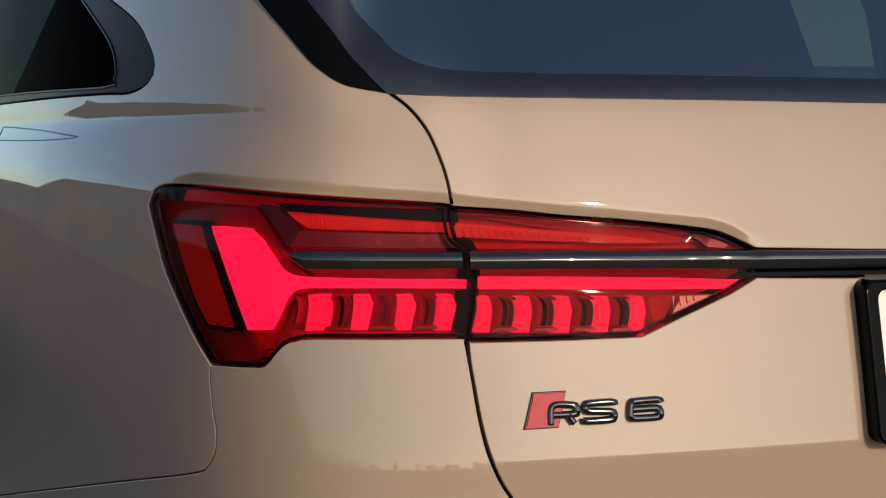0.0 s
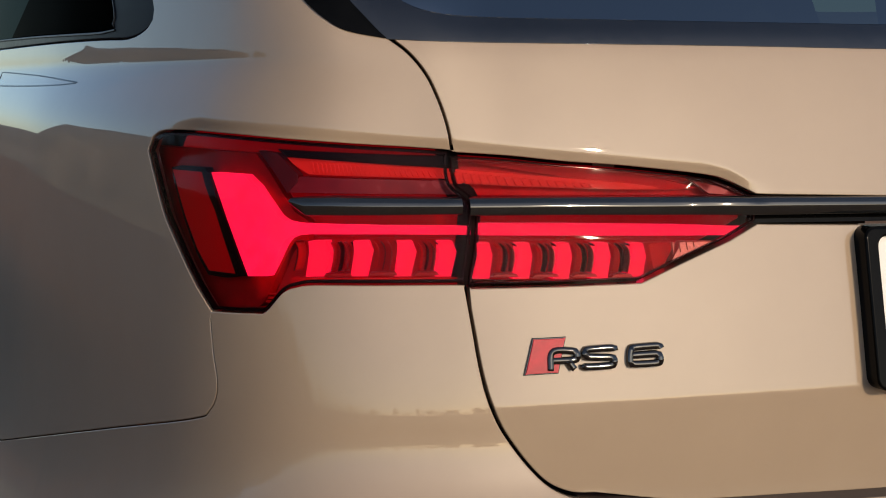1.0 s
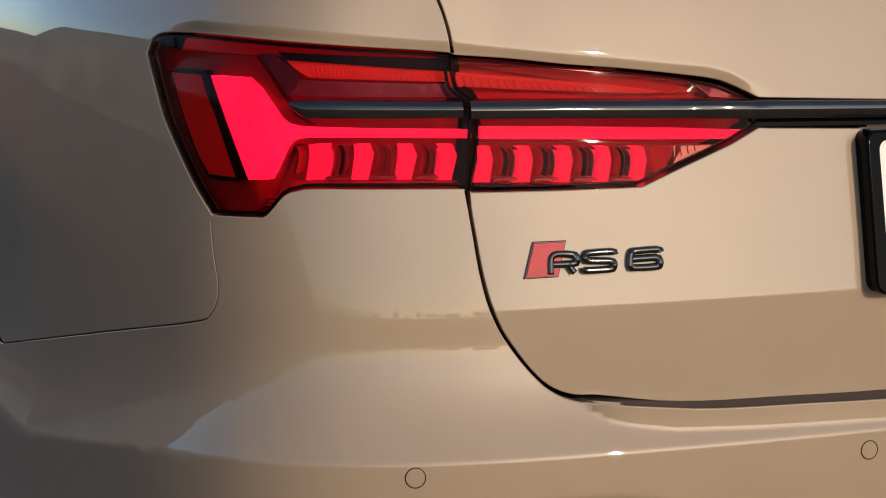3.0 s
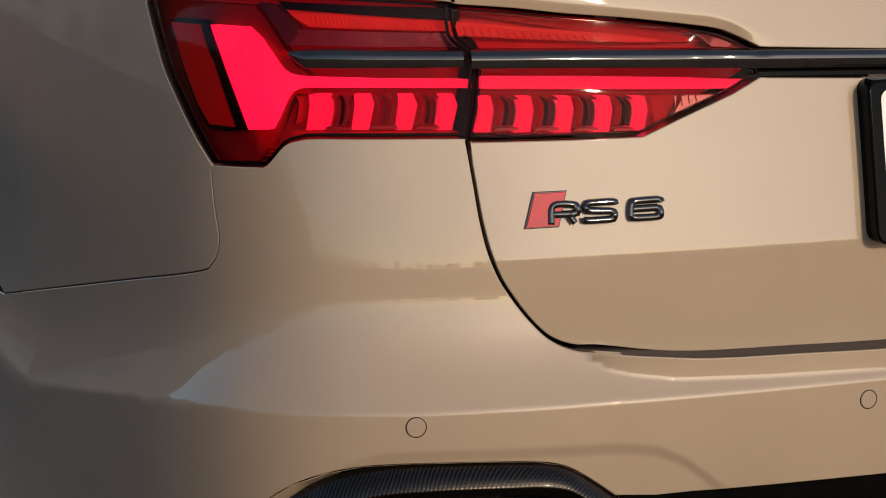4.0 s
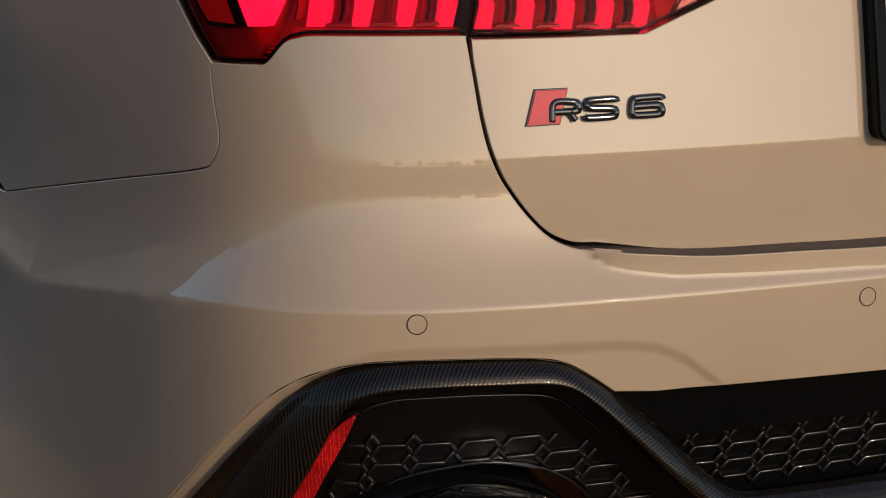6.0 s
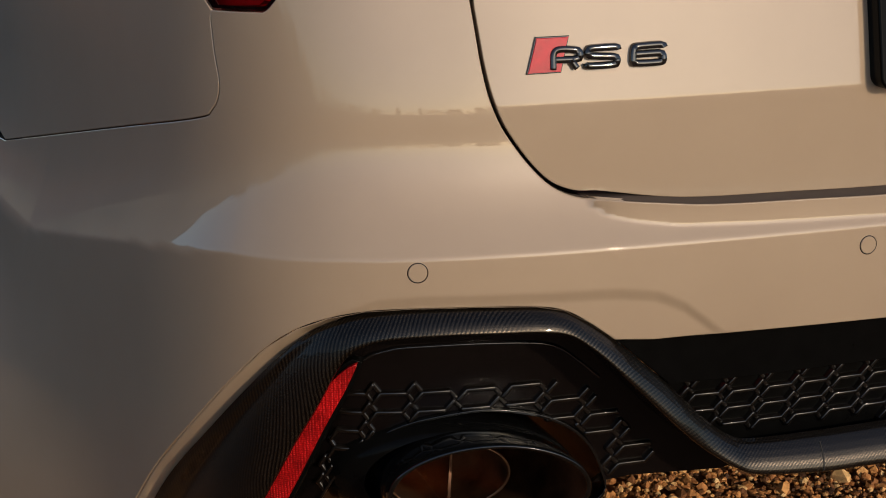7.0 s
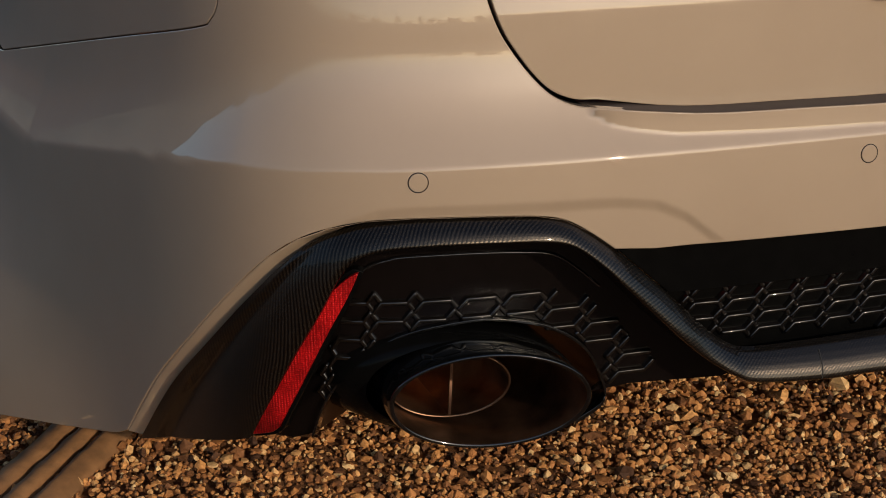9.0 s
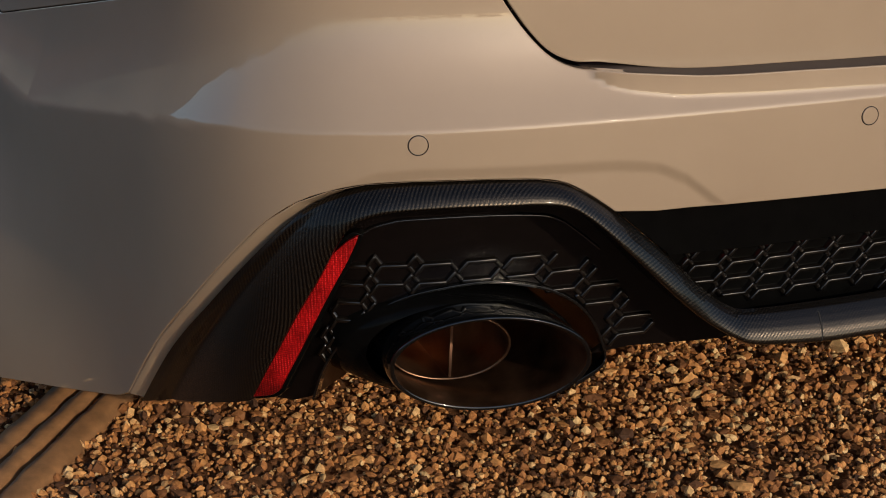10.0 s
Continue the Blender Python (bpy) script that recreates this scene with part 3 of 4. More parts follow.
# ---- the car ----
CAR = empty("estate_car", label="glossy beige estate car, lit red tail lamps, parked on gravel", category="car")
ROOT = CAR
CRUDE = np.arange(CREASE - .006, CREASE + .012, .001)
BUMPER_ROWS = np.concatenate([CRUDE, np.arange(.556, .598, .0016), np.arange(.60, .66, .004), np.arange(.47, .52, .004)])
GATE_ROWS = np.concatenate([np.arange(.672, .688, .001), np.arange(.995, 1.03, .003)])
FLANK_ROWS = np.concatenate([np.arange(.918, .952, .002), np.arange(.966, 1.04, .003)])

LIP_RINGS = (.0015, .003, .005, .0075, .010, .0125, .015, .018)
BROW_LINE = [(0.8386, 0.4830), (0.8023, 0.5044), (0.7698, 0.5158), (0.7301, 0.5182), (0.6294, 0.5150), (0.5447, 0.5123), (0.5058, 0.5066), (0.4771, 0.4930), (0.4329, 0.4580)]
GAP_GATE = curve(GAP_TOP) + curve(GAP_LAMP)[1:] + curve(GAP_LOW)[1:]
GATE_FOOT = curve([GAP_LOW[-1], (0.4652, 0.5808), (0.3470, 0.5772), (0.2387, 0.5744), (0.0000, 0.5722)], .02)
LEDGE = [(s, z + .0042 * float(smooth(.56, .48, s))) for s, z in GATE_FOOT]
BAR_TOP = [(0.3715, 0.8613), (0.2038, 0.8560), (0.0000, 0.8535)]
BAR_FOOT = [(0.3740, 0.8379), (0.2070, 0.8330), (0.0000, 0.8312)]
WINDOW_FOOT = curve([(0.7535, 1.0095), (0.6829, 1.0075), (0.5577, 1.0066), (0.3757, 1.0055), (0.2010, 1.0039), (0.0000, 1.0034)], .02)


def both(half):
    """A line from the left to the centre, carried on to the right."""
    return half + mirrored(half)[1:]


def build_gate():
    gate = empty("tailgate", (0, 0, 0), ROOT)
    top = both([(0.7612, 1.0147)] + [(s, z + .004) for s, z in WINDOW_FOOT[1:]])
    low = both(curve(LAMP_IN_TOP) + line(*BAR_TOP)[1:])
    left = curve([(0.7602, 1.0143)] + GAP_TOP) + [(0.6863, 0.9063)]
    slab("upper_panel", left + low + mirrored(left) + list(reversed(top)), PAINT, gate, gate=True, rows=GATE_ROWS, gap=.0024, thick=.012, rings=LIP_RINGS)
    left = curve(GAP_LOW)
    head = both(list(reversed(line(*LAMP_IN_BOTTOM))) + line(*BAR_FOOT)[1:])
    foot = both(GATE_FOOT)
    slab("lower_panel", [(0.6736, 0.7856)] + left + foot[1:] + mirrored(left)[1:] + [(-0.6736, 0.7856)] + list(reversed(head)), PAINT, gate, gate=True, rows=GATE_ROWS, gap=.0024, thick=.014)
    return gate


# the bumper's edge round the exhaust surround: a narrow face turned to the rear
LIP_EDGE = [(s + k, z + k * .30) for (s, z), k in zip(CARB_O[:14], (.0165, .0165, .0165, .016, .0145, .012, .0095, .0065, .004, .0026, .0016, .001, .0006, 0))]


def build_lip(flip):
    a, b = np.array(LIP_EDGE), np.array(CARB_O[:14])
    n = 120
    u = np.linspace(0, len(a) - 1, n)
    a, b = (np.stack([np.interp(u, range(len(q)), q[:, 0]), np.interp(u, range(len(q)), q[:, 1])], 1) for q in (a, b))
    lines = [point((a + (b - a) * k)[:, 0], (a + (b - a) * k)[:, 1], d) for k, d in ((-.05, .0016), (0, .00125), (.10, .0020), (.6, .0100), (1.0, .0150), (1.25, .018))]
    return loft("bumper_lip", lines, PAINT, CAR, flip=flip, turn=True)


def build_bumper():
    seam = curve(SEAM)
    arch = line(seam[-1], (1.84, .500), (1.83, .40), (1.8020, 0.0500), step=.02)
    skirt = curve([(1.8000, 0.0250), (1.4591, 0.1048), (1.4082, 0.1185), (1.3403, 0.1345), (1.2739, 0.1501), (1.1791, 0.1766), LIP_EDGE[0]])
    trim = curve(LIP_EDGE)
    black = line((0.5423, 0.4589), (0.4330, 0.4585), (0.2590, 0.4550), (0.0000, 0.4528), step=.03)
    lamp = curve(LAMP_OUT_BOTTOM)
    half = seam + arch[1:] + skirt[1:] + trim[1:] + black[1:]
    top = both(lamp[::-1] + curve([(0.6752, 0.7867)] + GAP_LOW)[0:] + LEDGE[1:])
    return slab("bumper", half + mirrored(half)[1:] + list(reversed(top)), PAINT, ROOT, rows=BUMPER_ROWS, gap=.0005, thick=.012, grid=.010, extra=[curve([(k * s, z + dz) for s, z in BROW_LINE], .004) for dz in np.arange(-.018, .006, .002) for k in (1, -1)])


def build_fender(flip):
    lamp = list(reversed(curve(LAMP_OUT_TOP))) + list(reversed(curve(LAMP_OUT_LEFT))) + [LAMP_OUT_BOTTOM[-1]]
    arch = [(2.22 + .40 * math.cos(a), .36 + .40 * math.sin(a)) for a in np.linspace(2.7, 1.28, 20)]
    ahead = line((2.34, .78), (2.34, .95), (2.34, QUARTER_FOOT), step=.03)
    window = curve([(2.32, QUARTER_FOOT), (1.6713, 1.0168)] + QUARTER[:6] + [(1.4640, 1.1530), (1.6275, 1.2063), (1.7750, 1.2535), (1.9775, 1.3105), (2.4381, 1.3642)], .012)
    roof = line((2.4381, 1.3642), (2.3118, 1.4324), (1.5184, 1.4124), (1.3300, 1.2878), step=.03)
    blade = curve([(1.3300, 1.2878), (1.2198, 1.2158)] + BLADE[:-1], .008) + [(0.7826, 1.0161), (0.7681, 1.0177)]
    out = curve([(0.7612, 1.0147)] + GAP_TOP) + lamp[1:] + curve(SEAM)[1:] + arch + ahead + window[1:] + roof[1:] + blade[1:]
    return slab("rear_fender", out, PAINT, ROOT, rows=FLANK_ROWS, gap=.0005, thick=.012, grid=.014, flip=flip, rings=LIP_RINGS)


QUARTER_FOOT = 1.0165
build_gate()
build_bumper()
for right in (False, True):
    build_fender(right)
    build_lip(right)


def gate_seal(flip):
    """Dark rubber behind the gap round the tailgate."""
    p = np.array([q for q in GAP_GATE if q[1] > .625])
    d = np.gradient(p, axis=0)
    n = np.stack([-d[:, 1], d[:, 0]], 1) / np.maximum(np.linalg.norm(d, axis=1), 1e-9)[:, None]
    lines = [point((p + n * w)[:, 0], (p + n * w)[:, 1], dep) for w, dep in ((-.012, .022), (-.006, .0165), (0, .0155), (.006, .0165), (.012, .022))]
    return loft("gate_seal", lines, SEAL_RUBBER, CAR, "dark rubber seal", flip=flip)


def gate_sill():
    """Ledge of the bumper running in under the tailgate, its shade put into the colour."""
    p = np.array(both(curve([(.566, .5922), (.5524, .5912)] + LEDGE[1:], .01)))
    lines = [point(p[:, 0], p[:, 1] - drop, d) for d, drop in ((.0014, .0002), (.006, .0), (.020, .001), (.05, .002))]
    return loft("gate_sill", lines, SHADED_LEDGE, CAR)


gate_sill()
for right in (False, True):
    gate_seal(right)


# ---- rear lamps ----
def swell(name, sa, sb, top, foot, mat, parent, gate, proud=.004, flip=False, label="", steps=90, shape=None):
    """A rounded strip along the skin from sa to sb, between the heights top(s) and foot(s)."""
    shape = shape or [(0, .006), (.02, 0), (.10, -.6 * proud), (.30, -proud), (.46, -proud), (.54, -.92 * proud), (.85, -.35 * proud), (.97, 0), (1, .006)]
    v, d = [q[0] for q in shape], [q[1] for q in shape]
    lines = []
    s = np.linspace(sa, sb, steps)
    for a in np.linspace(0, 1, 25):
        z = top(s) * (1 - a) + foot(s) * a
        lines.append(point(s, z, np.interp(a, v, d), gate))
    return loft(name, lines, mat, parent, label, flip=flip, turn=sa > sb)


def lamp_outer(flip):
    lamp = empty("tail_lamp", parent=CAR, label="lit red tail lamp in a dark border")
    gap_side = curve([(0.6850, 0.9077), (0.6860, 0.8961), (0.6836, 0.8791), (0.6716, 0.8686), (0.6634, 0.8596), (0.6643, 0.8423), (0.6683, 0.8169), (0.6723, 0.7993), (0.6737, 0.7874)], .004)
    outline = curve(LAMP_OUT_TOP) + gap_side + curve(LAMP_OUT_BOTTOM) + curve(LAMP_OUT_LEFT)
    kw = dict(flip=flip, bevel=.0006)
    inner = shrunk(tidy(outline), .0055)
    slab("housing", outline, RED_HOUSE, lamp, depth=.036, thick=.006, gap=.001, **kw)
    slab("border", outline, BLACK_DEEP, lamp, depth=.0022, thick=.004, gap=.0012, holes=[inner], **kw)
    slab("red_field", line(*FIELD, FIELD[0]), RED_DARK, lamp, depth=.020, thick=.010, grid=.006, **kw)
    slab("signature_light", V_LIGHT, GLOW, lamp, depth=.010, thick=.012, grid=.006, label="lit pink-red light guide", **kw)
    strip = line(*RED_STRIP, RED_STRIP[0])
    slab("strip_bezel", shrunk(tidy(strip), -.0048), BLACK_DEEP, lamp, depth=.0108, thick=.010, **kw)
    slab("side_reflector", strip, RED_SIDE, lamp, depth=.010, thick=.008, label="red side reflector strip", **kw)
    slab("divider", line(*DIVIDER, DIVIDER[0]), BLACK_DEEP, lamp, depth=.0095, thick=.014, **kw)
    slab("indicator", line(*SALMON_LINE, SALMON_LINE[0]), SALMON, lamp, depth=.014, thick=.008, label="ribbed orange-red strip", **kw)
    for i in range(27):  # fine slanted ribs of the strip
        k = i / 26
        s = 0.863 + (0.6867 - 0.863) * k
        low, top = 0.8873 + (0.8825 - 0.8873) * k + .001, 0.9001 + (0.8917 - 0.9001) * k - .003
        slab("rib", [(s, low), (s + .0024, low), (s + .0064, top), (s + .0040, top)], SALMON, lamp, depth=.0125, thick=.003, bevel=.0007, grid=.02, flip=flip)
    slab("smoked_cover", line(*SMOKED, SMOKED[0]), BLACK_DEEP, lamp, depth=.009, thick=.008, **kw)
    slab("facet", FACET, SMOKED_RED, lamp, depth=.011, thick=.008, **kw)
    slab("plum_band", line(*PLUM, PLUM[0]), PLUM_RED, lamp, depth=.012, thick=.010, **kw)
    slab("tray_floor", line(*TRAY_FLOOR, TRAY_FLOOR[0]), RED_MID, lamp, depth=.0165, thick=.008, **kw)
    swell("centre_bar", .878, .6745, lambda s: np.interp(s, [.67, .745, .824, .86, .878], [.8662, .8676, .8690, .8684, .8672]),
          lambda s: np.interp(s, [.67, .745, .86, .878], [.8505, .8505, .8510, .8600]), BAR_BLACK, lamp, False, .005, flip)
    slab("led_tray", LED_BOX_OUT, RED_HOUSE, lamp, depth=.030, thick=.006, **kw)
    blocks = (LED_0, LED_1, LED_2, LED_3)
    for b in blocks:
        slab("led_block", line(*b, b[0]), LED, lamp, depth=.016, thick=.014, bevel=.0012, flip=flip, grid=.008)
    for a, b in zip(blocks[:-1], blocks[1:]):
        fins(lamp, a, b, False, flip)
    fins(lamp, [(s + .044, z) for s, z in LED_0], [(s + .024, z) for s, z in LED_0], False, flip, 2)
    slab("lens", outline, LENS, lamp, depth=.0004, thick=.002, gap=.0016, flip=flip, bevel=.0012, label="clear red gloss cover")
    for i in range(3):
        z = .7690 + i * .0035
        slab("ridge", [(.945 - i * .002, z), (.893, z + .0005), (.893, z + .0026), (.946 - i * .002, z + .0022)], RED_MID, lamp, depth=.020, thick=.003, bevel=.0003, flip=flip)
    return lamp


def fins(lamp, a, b, gate, flip, count=4):
    """Thin curved reflector blades between two lamp blocks, kinked like the blocks, and a lit ledge at their foot."""
    s0, s1 = a[1][0], b[0][0]
    width = s0 - s1
    t, f = a[0][1] - .0015, a[4][1] + .0045
    for i in range(count):
        m = s0 - .003 - (width - .002) * (i + .5) / count
        w, k = .0006, t + (f - t) * .32
        bow = .0052
        path = [(m, t), (m - bow * .75, (t + k) / 2), (m - bow, k), (m - bow * .9, k + (f - k) * .45), (m - bow * .35, f)]
        path = curve(path, .002)
        slab("reflector_fin", [(s + w, z) for s, z in path] + [(s - w, z) for s, z in reversed(path)], RED_MID if i == 0 else FIN_BLACK if i % 2 else CHROME_RED, lamp, depth=.0165 + .002 * (i % 2), thick=.012, gate=gate, bevel=.0003, flip=flip, grid=.02)
    if width < .009:
        return
    foot = a[4][1]
    slab("reflector_foot", [(s0 - .001, foot), (s1 + .001, foot), (s1 + .003, foot + .0035), (s0 - .004, foot + .0035)], CHROME_RED, lamp, depth=.015, thick=.01, gate=gate, bevel=.0008, flip=flip, grid=.02)


CHROME_RED = make_plain("red_metallised_plastic", (.22, .003, .006), .35, spec=.15)
FIN_BLACK = make_plain("dark_lamp_fin", (.03, .001, .002), .5, spec=.05)


def lamp_inner(flip):
    lamp = empty("tailgate_lamp", parent=CAR, label="lit red tail lamp on the tailgate, tapering to a point")
    side = curve([(0.6725, 0.7856), (0.6703, 0.7993), (0.6655, 0.8169), (0.6616, 0.8423), (0.6606, 0.8592), (0.6684, 0.8676), (0.6821, 0.8784), (0.6843, 0.8960), (0.6843, 0.9037)], .004)
    outline = curve(LAMP_IN_TOP) + line(*LAMP_IN_BOTTOM) + side
    kw = dict(flip=flip, bevel=.0006, gate=True)
    inner = shrunk(tidy(outline), .0042)
    slab("housing", outline, RED_HOUSE, lamp, depth=.036, thick=.006, gap=.001, **kw)
    slab("border", outline, BLACK_DEEP, lamp, depth=.0022, thick=.004, gap=.0012, holes=[inner], **kw)
    up = [(0.6789, 0.8978), (0.5926, 0.8920), (0.4715, 0.8816), (0.4208, 0.8735), (0.3906, 0.8654), (0.3858, 0.8618), (0.4920, 0.8636), (0.6735, 0.8664)]
    slab("red_field", line(*up, up[0]), RED_DARK, lamp, depth=.022, thick=.010, **kw)
    slab("upper_strip", line(*INNER_UP2, INNER_UP2[0]), RED_MID, lamp, depth=.015, thick=.008, **kw)
    slab("ribbed_strip", line(*INNER_UP, INNER_UP[0]), SALMON, lamp, depth=.012, thick=.006, label="ribbed orange-red strip", **kw)
    for i in range(18):
        s = .532 + i * .0086
        top = np.interp(s, [.4774, .6876], [.8705, .8890]); low = np.interp(s, [.4774, .6865], [.8695, .8785])
        slab("rib", [(s, low), (s + .005, low), (s + .008, top), (s + .003, top)], SALMON, lamp, depth=.0090, thick=.004, bevel=.0007, grid=.02, flip=flip, gate=True)
    slab("tip_facet", line(*INNER_GREY, INNER_GREY[0]), make_plain("smoked_tip_plastic", (.13, .03, .03), .35, spec=.3), lamp, depth=.010, thick=.006, **kw)
    slab("signature_light", line(*LIGHT_IN, LIGHT_IN[0]), GLOW, lamp, depth=.010, thick=.012, label="lit pink-red light guide", **kw)
    slab("led_tray", line(*LED_BOX_IN, LED_BOX_IN[0]), RED_HOUSE, lamp, depth=.030, thick=.006, **kw)
    blocks = (LEDI_0, LEDI_1, LEDI_2, LEDI_3, LEDI_4)
    for b in blocks:
        slab("led_block", line(*b, b[0]), LED, lamp, depth=.016, thick=.014, bevel=.0012, grid=.008, flip=flip, gate=True)
    for a, b in zip(blocks[:-1], blocks[1:]):
        fins(lamp, a, b, True, flip)
    end = [(0.4826, 0.8189), (0.4542, 0.8193), (0.4692, 0.7963), (0.4789, 0.7898)]
    slab("end_block", line(*end, end[0]), RED_MID, lamp, depth=.016, thick=.012, **kw)
    slab("reversing_light", line(*WHITE_LENS, WHITE_LENS[0]), WHITE_REFLEX, lamp, depth=.006, thick=.012, label="clear unlit reversing light", **kw)
    for i in range(4):
        s = .4640 - i * .0075
        slab("rib", [(s - .002, .8195 - .0105 * (1 - i * .2)), (s - .0032, .8195 - .0105 * (1 - i * .2)), (s - .0034, .8203), (s - .001, .8203)], WHITE_REFLEX, lamp, depth=.0045, thick=.004, bevel=.0003, flip=flip, gate=True)
    slab("lens", outline, LENS, lamp, depth=.0004, thick=.002, gap=.0014, flip=flip, bevel=.0012, gate=True, label="clear red gloss cover")
    return lamp


for right in (False, True):
    lamp_outer(right)
    lamp_inner(right)


# ---- light bar across the tailgate ----
def bar_top(s):
    return np.interp(np.abs(s), [0, .2168, .3809, .5767, .6705], [.8575, .8592, .8624, .8655, .8664])


def bar_foot(s):
    return np.interp(np.abs(s), [0, .2168, .3842, .5775, .666], [.8400, .8415, .8437, .8479, .8489])


swell("light_bar", .6665, -.6665, bar_top, bar_foot, BAR_BLACK, CAR, True, .005, label="black gloss light bar", steps=200)
swell("bar_shadow_gap", .380, -.380, lambda s: bar_foot(s) + .0005, lambda s: bar_foot(s) - .0075, BLACK_DEEP, CAR, True, .0, steps=90, shape=[(0, .006), (.5, .009), (1, .009)])


# ---- windows ----
def windows():
    foot = [(s, z - .0018) for s, z in WINDOW_FOOT]
    head = line((1.0266, 1.1737), (0.9833, 1.2968), (0.8981, 1.3565), (0.0000, 1.3761), step=.03)
    edge = [(1.1117, 1.2244)] + BLADE_R + [(0.7573, 1.0109)]
    side = curve([(s + .004, z) for s, z in edge[1:]])
    half = list(reversed(side)) + head
    window = empty("rear_window", parent=CAR)
    clear = curve(FRIT_IN[1:]) + [(0.0000, 1.0293)]
    clear = line((0.8989, 1.2970), (0.9309, 1.1383)) + clear
    ring = clear + mirrored(clear)[1:]
    slab("frit", half + mirrored(half)[1:] + list(reversed(both(foot))), BLACK_GLOSS, window, gate=True, depth=-.0008, thick=.004, gap=.001, holes=[ring], grid=.02, bevel=.0006, rows=np.arange(1.0, 1.06, .004), label="black printed border")
    slab("glass", shrunk(tidy(ring), -.005), GLASS, window, gate=True, depth=.0046, thick=.004, grid=.02, bevel=.0003, label="tinted rear window glass")
    for flip in (False, True):
        left = curve([(1.2198, 1.2158)] + BLADE[:-1] + [(0.7623, 1.0109), (0.7553, 1.0097)])
        right = curve(edge[:-1] + [(0.7602, 1.0133), (0.7543, 1.0101)])
        slab("window_blade", left + list(reversed(right)), BLACK_DEEP, CAR, depth=-.0020, thick=.010, grid=.01, gap=-.0004, bevel=.0008, flip=flip, label="black gloss blade beside the rear window")
        outer = curve([(2.32, QUARTER_FOOT), (1.6713, 1.0168)] + QUARTER[:6] + [(1.4640, 1.1530), (1.6275, 1.2063), (1.7750, 1.2535), (1.9775, 1.3105), (2.4381, 1.3642)], .012)
        pane = curve([(2.3736, 1.0349), (1.7736, 1.0303)] + QGLASS[1:5] + [(1.5100, 1.1382), (1.6723, 1.1883), (1.8248, 1.2328), (2.0253, 1.2896), (2.3928, 1.3389)], .012)
        quarter = empty("quarter_window", parent=CAR)
        slab("surround", outer, SATIN_TRIM, quarter, depth=.002, thick=.010, holes=[pane], grid=.02, gap=.0012, flip=flip, label="black window surround")
        rim = tidy(pane)
        slab("inner_bead", shrunk(rim, -.0035), BLACK_PLASTIC, quarter, depth=.0005, thick=.006, holes=[shrunk(rim, -.0008)], grid=.02, flip=flip, bevel=.0008)
        slab("glass", pane, SIDE_GLASS, quarter, depth=.007, thick=.004, grid=.02, flip=flip, label="dark tinted glass")


windows()


# ---- badge, plate, sensors, flap ----
def badge():
    thing = empty("model_badge", parent=CAR, label="black raised letters RS 6 beside a red slanted block")
    slab("backing", line(*BADGE, BADGE[0], step=.004), BLACK_GLOSS, thing, depth=-.0022, thick=.003, gate=True, bevel=.0008, grid=.01)
    slab("red_block", shrunk(tidy(line(*BADGE, BADGE[0], step=.004)), .0012), BADGE_RED, thing, depth=-.0034, thick=.003, gate=True, bevel=.0006, grid=.01, label="red enamel block")
    # strokes drawn as fat rounded lines on a letter grid, widths in letter units
    R = [[(0, 0), (.10, .98), (.78, 1.0), (.90, .90), (.92, .62), (.80, .50), (.06, .50)], [(.60, .50), (.80, .02)]]
    S = [[(.97, .90), (.90, .99), (.20, .96), (.09, .86), (.09, .64), (.20, .55), (.84, .47), (.93, .38), (.91, .13), (.80, .03), (.10, .02), (.03, .12)]]
    SIX = [[(.97, .88), (.88, .99), (.22, .95), (.10, .84), (.06, .16), (.16, .04), (.80, .04), (.92, .14), (.92, .44), (.82, .54), (.10, .52)]]
    for name, strokes, s0, width, z0 in (("letter_r", R, 0.5966, 0.0289, 0.7107), ("letter_s", S, 0.5652, 0.0340, 0.7119), ("digit_six", SIX, 0.5200, 0.0351, 0.7119)):
        verts, faces = [], []
        high, fat = .0165, .0030
        for stroke in strokes:
            p = np.array(curve([(s0 - u * width, z0 + v * high) for u, v in stroke], .0014))
            d = np.gradient(p, axis=0)
            d /= np.linalg.norm(d, axis=1)[:, None]
            n = np.stack([-d[:, 1], d[:, 0]], 1)
            base = len(verts)
            section = [(-1, .002), (-1, -.0042), (-.80, -.0052), (.80, -.0052), (1, -.0042), (1, .002)]
            for q, m in zip(p, n):
                for w, dep in section:
                    a = q + m * fat * w
                    verts.append(point(a[0], a[1], dep, True))
            k = len(section)
            for i in range(len(p) - 1):
                for j in range(k - 1):
                    faces.append((base + i * k + j, base + i * k + j + 1, base + (i + 1) * k + j + 1, base + (i + 1) * k + j))
            faces.append(tuple(base + j for j in range(k)))
            faces.append(tuple(base + (len(p) - 1) * k + j for j in reversed(range(k))))
        ob = finish(name, verts, faces, BLACK_GLOSS, thing)
        bm = bmesh.new()
        bm.from_mesh(ob.data)
        bmesh.ops.recalc_face_normals(bm, faces=bm.faces)
        bm.to_mesh(ob.data)
        bm.free()
    return thing


badge()


def rounded(s0, s1, z0, z1, r, lean=0.0):
    out = []
    for cx, cz, a0 in ((s1 - r, z1 - r, 0), (s0 + r, z1 - r, 90), (s0 + r, z0 + r, 180), (s1 - r, z0 + r, 270)):
        out += [(cx + r * math.cos(radians(a0 + k * 15)), cz + r * math.sin(radians(a0 + k * 15))) for k in range(7)]
    return out


